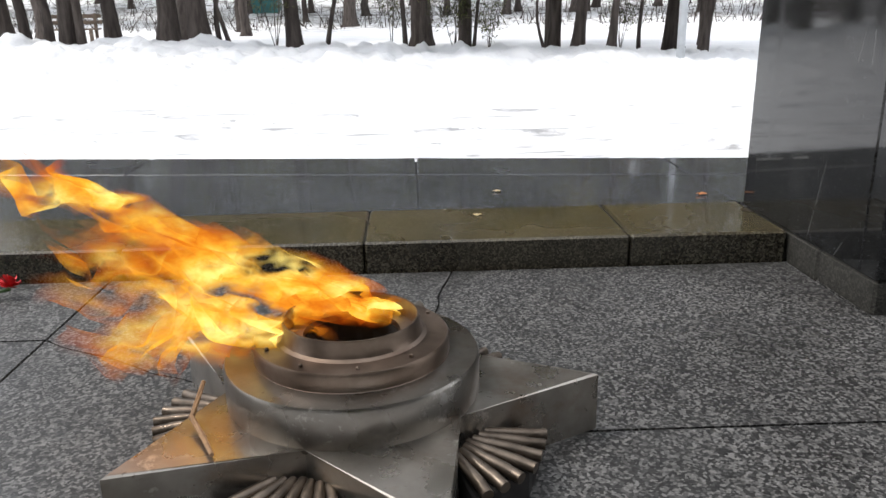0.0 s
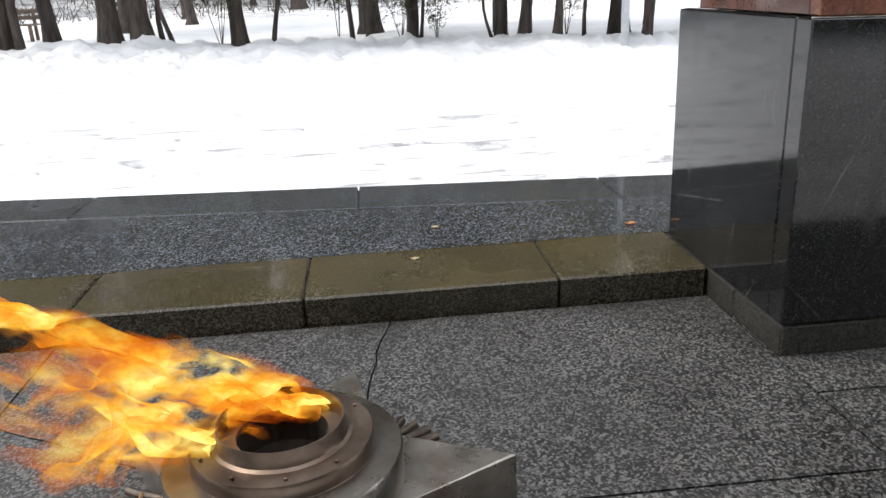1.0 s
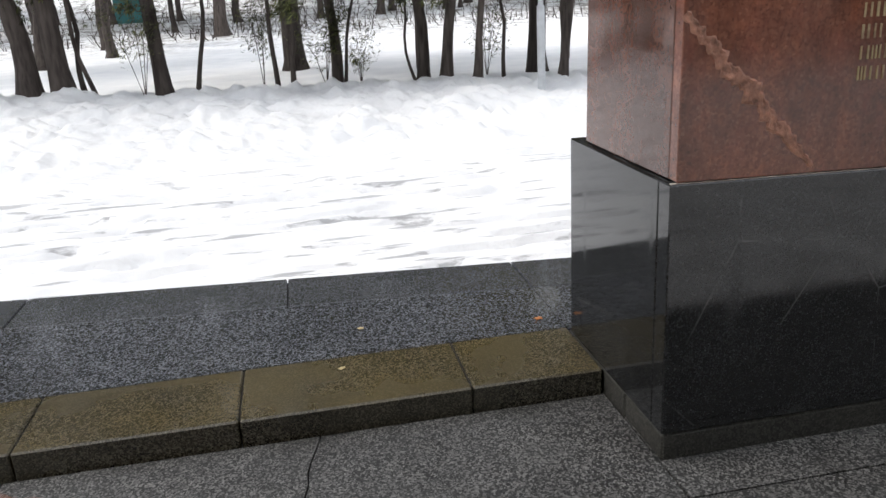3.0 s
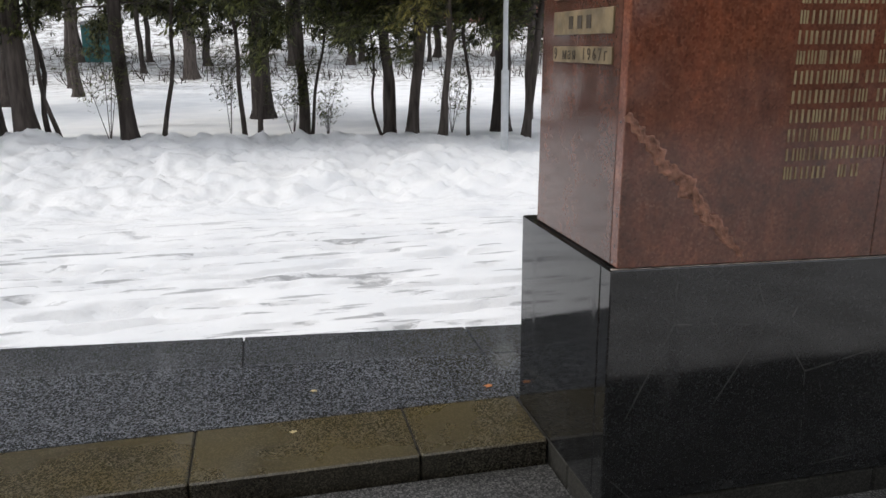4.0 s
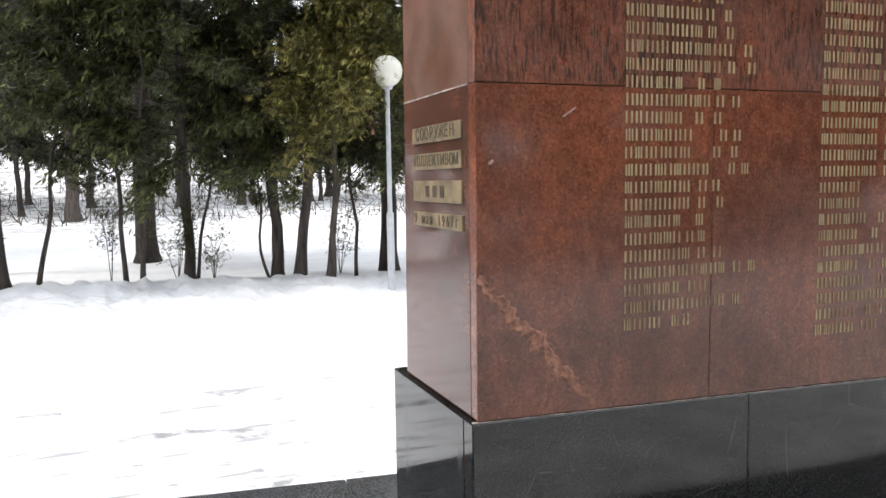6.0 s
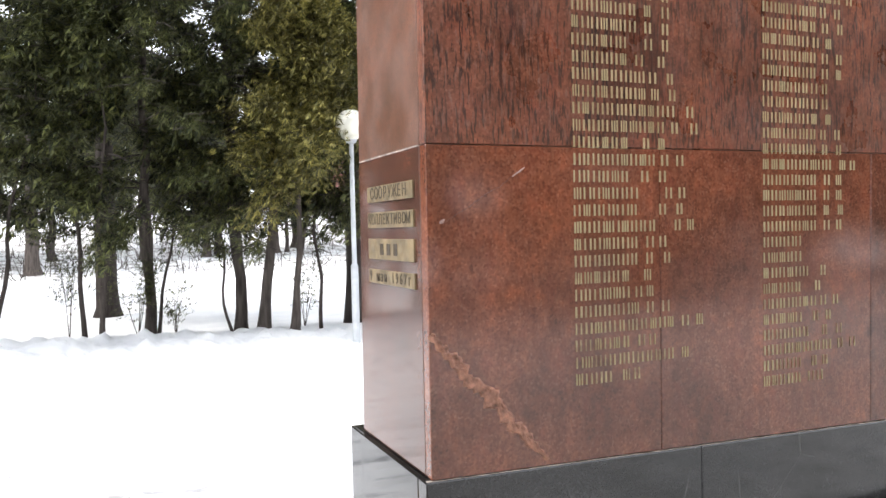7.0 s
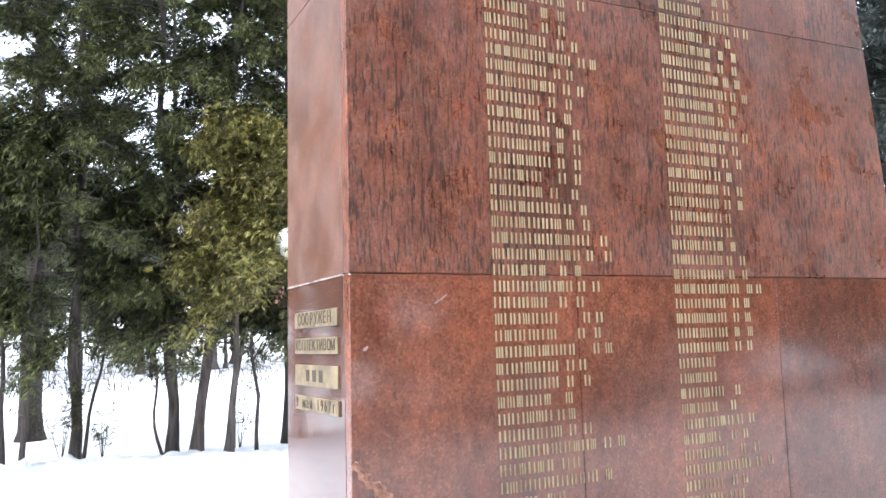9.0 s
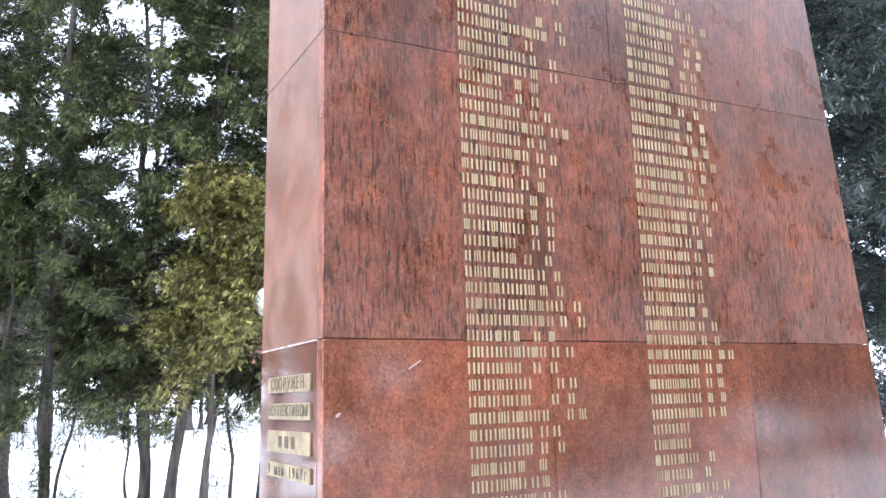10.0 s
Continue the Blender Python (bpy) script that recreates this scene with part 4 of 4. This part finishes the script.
# full trees: x, y, trunk radius, height, seed, lean, crown low and width, leaves
for x, y, r, h, s, ln, cr, lv in (
        (-2.94, 10.4, 0.112, 12.0, 1, (-0.02, 0.0), (1.8, 1.7), 27000),
        (-0.95, 16.0, 0.24, 15.0, 2, (0.0, 0.0), (2.6, 2.8), 30000),
        (-0.34, 10.9, 0.085, 12.0, 3, (0.0, 0.01), (1.8, 1.7), 27000),
        (1.08, 10.9, 0.095, 11.5, 4, (-0.03, 0.0), (1.7, 1.7), 26000),
        (1.39, 10.6, 0.09, 10.0, 5, (0.10, 0.0), (1.8, 1.5), 22000),
        (3.22, 11.5, 0.16, 10.5, 6, (0.0, 0.0), (2.2, 1.7), 11000),
        (3.22, 10.2, 0.07, 8.0, 7, (0.12, 0.0), (1.9, 1.4), 8000),
        (-4.82, 10.4, 0.15, 10.0, 8, (-0.03, 0.0), (2.3, 1.8), 5000),
        (-4.31, 10.3, 0.15, 10.5, 9, (-0.02, 0.0), (2.0, 1.8), 5000),
        (-5.67, 10.5, 0.11, 9.5, 10, (-0.06, 0.0), (2.1, 1.7), 4000),
        (-6.38, 10.6, 0.13, 9.5, 12, (0.0, 0.0), (2.0, 1.6), 4000),
        (-7.30, 10.6, 0.13, 9.5, 13, (-0.04, 0.0), (2.0, 1.7), 4000)):
    tree(x, y, r, h, s, ln, 0.12, cr, lv, label=DARK_LABEL, size=0.088, flare=1.45, clump=0.075, twigs=9, branches=95, blades=4)
for x, y, r, h, s, ln in (
        (-2.49, 10.4, 0.038, 5.0, 21, (0.20, 0.0)), (-1.28, 10.6, 0.042, 5.5, 22, (-0.02, 0.0)), (-1.04, 10.4, 0.043, 5.5, 23, (0.02, 0.0)), (-0.23, 10.8, 0.03, 4.5, 24, (0.16, 0.0)),
        (0.97, 10.8, 0.026, 4.5, 25, (-0.19, 0.0)), (1.93, 10.5, 0.042, 6.0, 26, (0.13, 0.0)), (2.31, 10.4, 0.033, 5.5, 27, (0.0, 0.0)),
        (-4.05, 10.4, 0.04, 5.5, 28, (-0.06, 0.0)), (-3.90, 10.4, 0.035, 5.5, 29, (-0.12, 0.0)), (-6.12, 10.4, 0.07, 6.5, 30, (0.04, 0.0)), (-6.63, 10.5, 0.07, 6.5, 31, (-0.02, 0.0)), (-6.92, 10.4, 0.08, 6.5, 32, (0.0, 0.0))):
    tree(x, y, r, h, s, ln, 0.26, (2.0, 0.8), 2600, label=THIN_LABEL, flare=1.2, branches=24, size=0.11)
# the olive-tipped one that hangs over the lamp
tree(1.75, 9.9, 0.06, 5.4, 41, (0.05, -0.05), 0.1, (2.3, 1.35), 17000, LEAF_OLIVE, 0.088, "thuja with olive-yellow foliage hanging beside the lamp", branches=55, blades=4)
# tall ones that fill the crowns behind the first row
for x, y, h, sd in ((-0.17, 14.0, 14.0, 45), (1.58, 14.2, 13.0, 46), (-3.6, 14.5, 13.0, 47), (4.6, 14.0, 13.0, 48)):
    tree(x, y, 0.09, h, sd, (0, 0), 0.1, (4.2, 2.0), 3800, size=0.14, label=DARK_LABEL, branches=60, flare=1.2, clump=0.11, twigs=8)
# second row and the far wood
fr2 = random.Random(9)
for i in range(16):
    x, y = -30 + 4.0 * i + fr2.uniform(-1.2, 1.2), fr2.uniform(38, 50)
    tree(x, y, fr2.uniform(0.12, 0.2), fr2.uniform(10, 13), 60 + i, (fr2.uniform(-0.03, 0.03), 0), 0.2, (3.2, 2.6), 3200, size=0.4, label="tall dark conifer further back in the park", branches=40)
for x, y, r in ((-7.9, 31, 0.2), (-4.0, 37, 0.33), (-7.6, 21.5, 0.24), (-6.7, 25.5, 0.15), (-10.5, 19, 0.2)):
    tree(x, y, r, 12, int(90 + y), (0, 0), 0.2, (4.5, 2.2), 2200, size=0.3, label="tall dark conifer further back in the park")
for i in range(34):
    x, y = -46 + 3.0 * i + fr2.uniform(-1, 1), fr2.uniform(42, 70)
    tree(x, y, fr2.uniform(0.15, 0.3), fr2.uniform(11, 16), 120 + i, (0, 0), 0.2, (3.0, 2.6), 1100, size=0.55, label="dark conifer in the far wood", branches=30)
# spruces beyond the stele's far side
for i, (x, y, h) in enumerate(((15.5, 9.0, 15), (18.5, 10.5, 17), (21.5, 9.5, 16), (25, 12, 16))):
    tree(x, y, 0.22, h, 200 + i, (0, 0), 0.05, (0.8, 3.4), 15000, LEAF_SPRUCE, 0.19, "dark blue-green spruce behind the memorial", droop=0.35, branches=120, clump=0.09)
# park trees on the other side of the square, mirrored in the polished stone
for i in range(18):
    x, y = -22 + 2.7 * i + fr2.uniform(-0.8, 0.8), fr2.uniform(-13.5, -9.5)
    tree(x, y, fr2.uniform(0.15, 0.25), fr2.uniform(11, 15), 300 + i, (0, 0), 0.1, (1.6, 2.6), 3600, size=0.55, label="dark conifer across the square behind the snow", branches=70)


# ---- undergrowth ----
def shrub(x, y, h, spread, leaves, seed):
    rs = np.random.default_rng(seed)
    z = snow_z(x, y)
    th = holder("shrub", "thin leafy shoots growing beside a tree trunk", "shrub", "low shoots")
    cen = []
    for k in range(4):
        a, q = rs.uniform(0, 6.28), rs.uniform(0.3, 1.0)
        tip = (x + spread * q * math.cos(a), y + spread * q * math.sin(a), z + h * rs.uniform(0.5, 1.0))
        mid = (x + 0.35 * spread * q * math.cos(a), y + 0.35 * spread * q * math.sin(a), z + 0.5 * (tip[2] - z))
        part("shoot", tube([(x, y, z - 0.05), mid, tip], [0.007, 0.005, 0.002], 5), BARK, th)
        for t in (0.45, 0.6, 0.75, 0.9, 1.0):
            cen.append([mid[i] + (tip[i] - mid[i]) * (2 * t - 1) if t > 0.5 else mid[i] for i in range(3)])
    v, f = sprays(rs, np.array(cen), 0.10, leaves * 2, 0.05, 0.3)
    tagged(quick_mesh("foliage", v, f, LEAF_GREEN, th), kind="stuff")


for x, y, h, sp, lv, sd in ((-0.52, 10.75, 1.5, 0.40, 420, 1), (0.05, 10.9, 1.0, 0.35, 220, 2), (-1.5, 10.9, 1.6, 0.3, 260, 3), (-3.2, 10.2, 1.7, 0.5, 360, 4), (2.15, 10.9, 1.5, 0.45, 300, 5)):
    shrub(x, y, h, sp, lv, sd)


def brush(n):
    """Bare twigs on the slope beyond the trees."""
    rs = np.random.default_rng(77)
    x, y = rs.uniform(-26, 30, n), rs.uniform(33, 52, n)
    h, lx, ly = rs.uniform(0.2, 0.8, n), rs.normal(0, 0.5, n), rs.normal(0, 0.3, n)
    z = np.array([snow_z(a, b) for a, b in zip(x, y)])
    w = rs.uniform(0.012, 0.035, n)
    v = np.stack([np.stack([x - w, y, z - 0.05], 1), np.stack([x + w, y, z - 0.05], 1), np.stack([x + lx * h + 0.3 * w, y + ly * h, z + h], 1), np.stack([x + lx * h - 0.3 * w, y + ly * h, z + h], 1)], 1).reshape(-1, 3)
    return v, np.arange(4 * n).reshape(-1, 4)


bv, bf = brush(1500)
tagged(quick_mesh("undergrowth", bv, bf, BARK, None), "bare brown brushwood on a snowy slope", "undergrowth", kind="stuff")

# ---- far things between the trunks ----
TEAL = simple("teal_paint", (0.02, 0.13, 0.13), 0.5, var=0.2, scale=3)
PINK = simple("pinkish_render", (0.42, 0.19, 0.16), 0.85, var=0.15, scale=1.2)
ROOF = simple("grey_sheet_roof", (0.30, 0.31, 0.33), 0.5, var=0.15, scale=2)
PANE = simple("dark_window_pane", (0.03, 0.035, 0.04), 0.1)
WOOD = simple("weathered_wood", (0.16, 0.12, 0.09), 0.8, var=0.3, scale=12)


def shed(x, y, w, d, h):
    z = snow_z(x, y) - 0.1
    th = holder("shed", "small teal painted shed far among the trees", "shed")
    part("wall", box(x - w / 2, x + w / 2, y, y + d, z, z + h, 0.02), TEAL, th)
    part("roof", hexa([(x - w / 2 - 0.15, y - 0.2, z + h + 0.01), (x + w / 2 + 0.15, y - 0.2, z + h + 0.01), (x + w / 2 + 0.15, y + d + 0.2, z + h + 0.25), (x - w / 2 - 0.15, y + d + 0.2, z + h + 0.25)],
                      [(x - w / 2 - 0.15, y - 0.2, z + h + 0.07), (x + w / 2 + 0.15, y - 0.2, z + h + 0.07), (x + w / 2 + 0.15, y + d + 0.2, z + h + 0.31), (x - w / 2 - 0.15, y + d + 0.2, z + h + 0.31)], 0), ROOF, th)
    part("door", box(x - 0.45, x + 0.45, y - 0.04, y + 0.02, z + 0.1, z + 2.0, 0.01), TEAL, th)


def house(x0, x1, y, h):
    z = snow_z((x0 + x1) / 2, y) - 0.6
    th = holder("house", "pinkish rendered house seen through the trees", "house")
    part("wall", box(x0, x1, y, y + 8, z, z + h, 0.03), PINK, th)
    part("roof", hexa([(x0 - 0.5, y - 0.5, z + h + 0.01), (x1 + 0.5, y - 0.5, z + h + 0.01), (x1 + 0.5, y + 8.5, z + h + 0.01), (x0 - 0.5, y + 8.5, z + h + 0.01)],
                      [(x0 + 1, y + 3.8, z + h + 2.4), (x1 - 1, y + 3.8, z + h + 2.4), (x1 - 1, y + 4.2, z + h + 2.4), (x0 + 1, y + 4.2, z + h + 2.4)], 0), ROOF, th)
    n = int((x1 - x0) / 2.6)
    for row in range(2):
        for i in range(n):
            wx, wz = x0 + (i + 0.5) * (x1 - x0) / n, z + 1.1 + 3.1 * row
            win = part("window", box(wx - 0.62, wx + 0.62, y - 0.06, y + 0.05, wz - 0.06, wz + 1.56, 0.01), POST, th)
            part("pane", box(wx - 0.52, wx - 0.03, y - 0.08, y - 0.062, wz + 0.04, wz + 1.46, 0), PANE, win)
            part("pane", box(wx + 0.03, wx + 0.52, y - 0.08, y - 0.062, wz + 0.04, wz + 1.46, 0), PANE, win)


def bench(x, y):
    z = snow_z(x, y)
    th = holder("park_bench", "weathered slatted wooden bench standing in snow", "bench")
    for k in range(3):
        part("seat_slat", box(x - 0.75, x + 0.75, y - 0.22 + 0.15 * k, y - 0.10 + 0.15 * k, z + 0.38, z + 0.42, 0.008), WOOD, th)
    for k in range(2):
        part("back_slat", box(x - 0.75, x + 0.75, y + 0.24, y + 0.28, z + 0.52 + 0.16 * k, z + 0.62 + 0.16 * k, 0.008), WOOD, th)
    for sx in (-0.6, 0.6):
        part("leg", box(x + sx - 0.04, x + sx + 0.04, y - 0.2, y - 0.12, z - 0.1, z + 0.378, 0.005), WOOD, th)
        part("leg", box(x + sx - 0.04, x + sx + 0.04, y + 0.19, y + 0.238, z - 0.1, z + 0.8, 0.005), WOOD, th)


shed(-9.6, 46, 1.5, 1.8, 2.1)
house(15, 33, 66, 7.0)
bench(-10.2, 20.0)
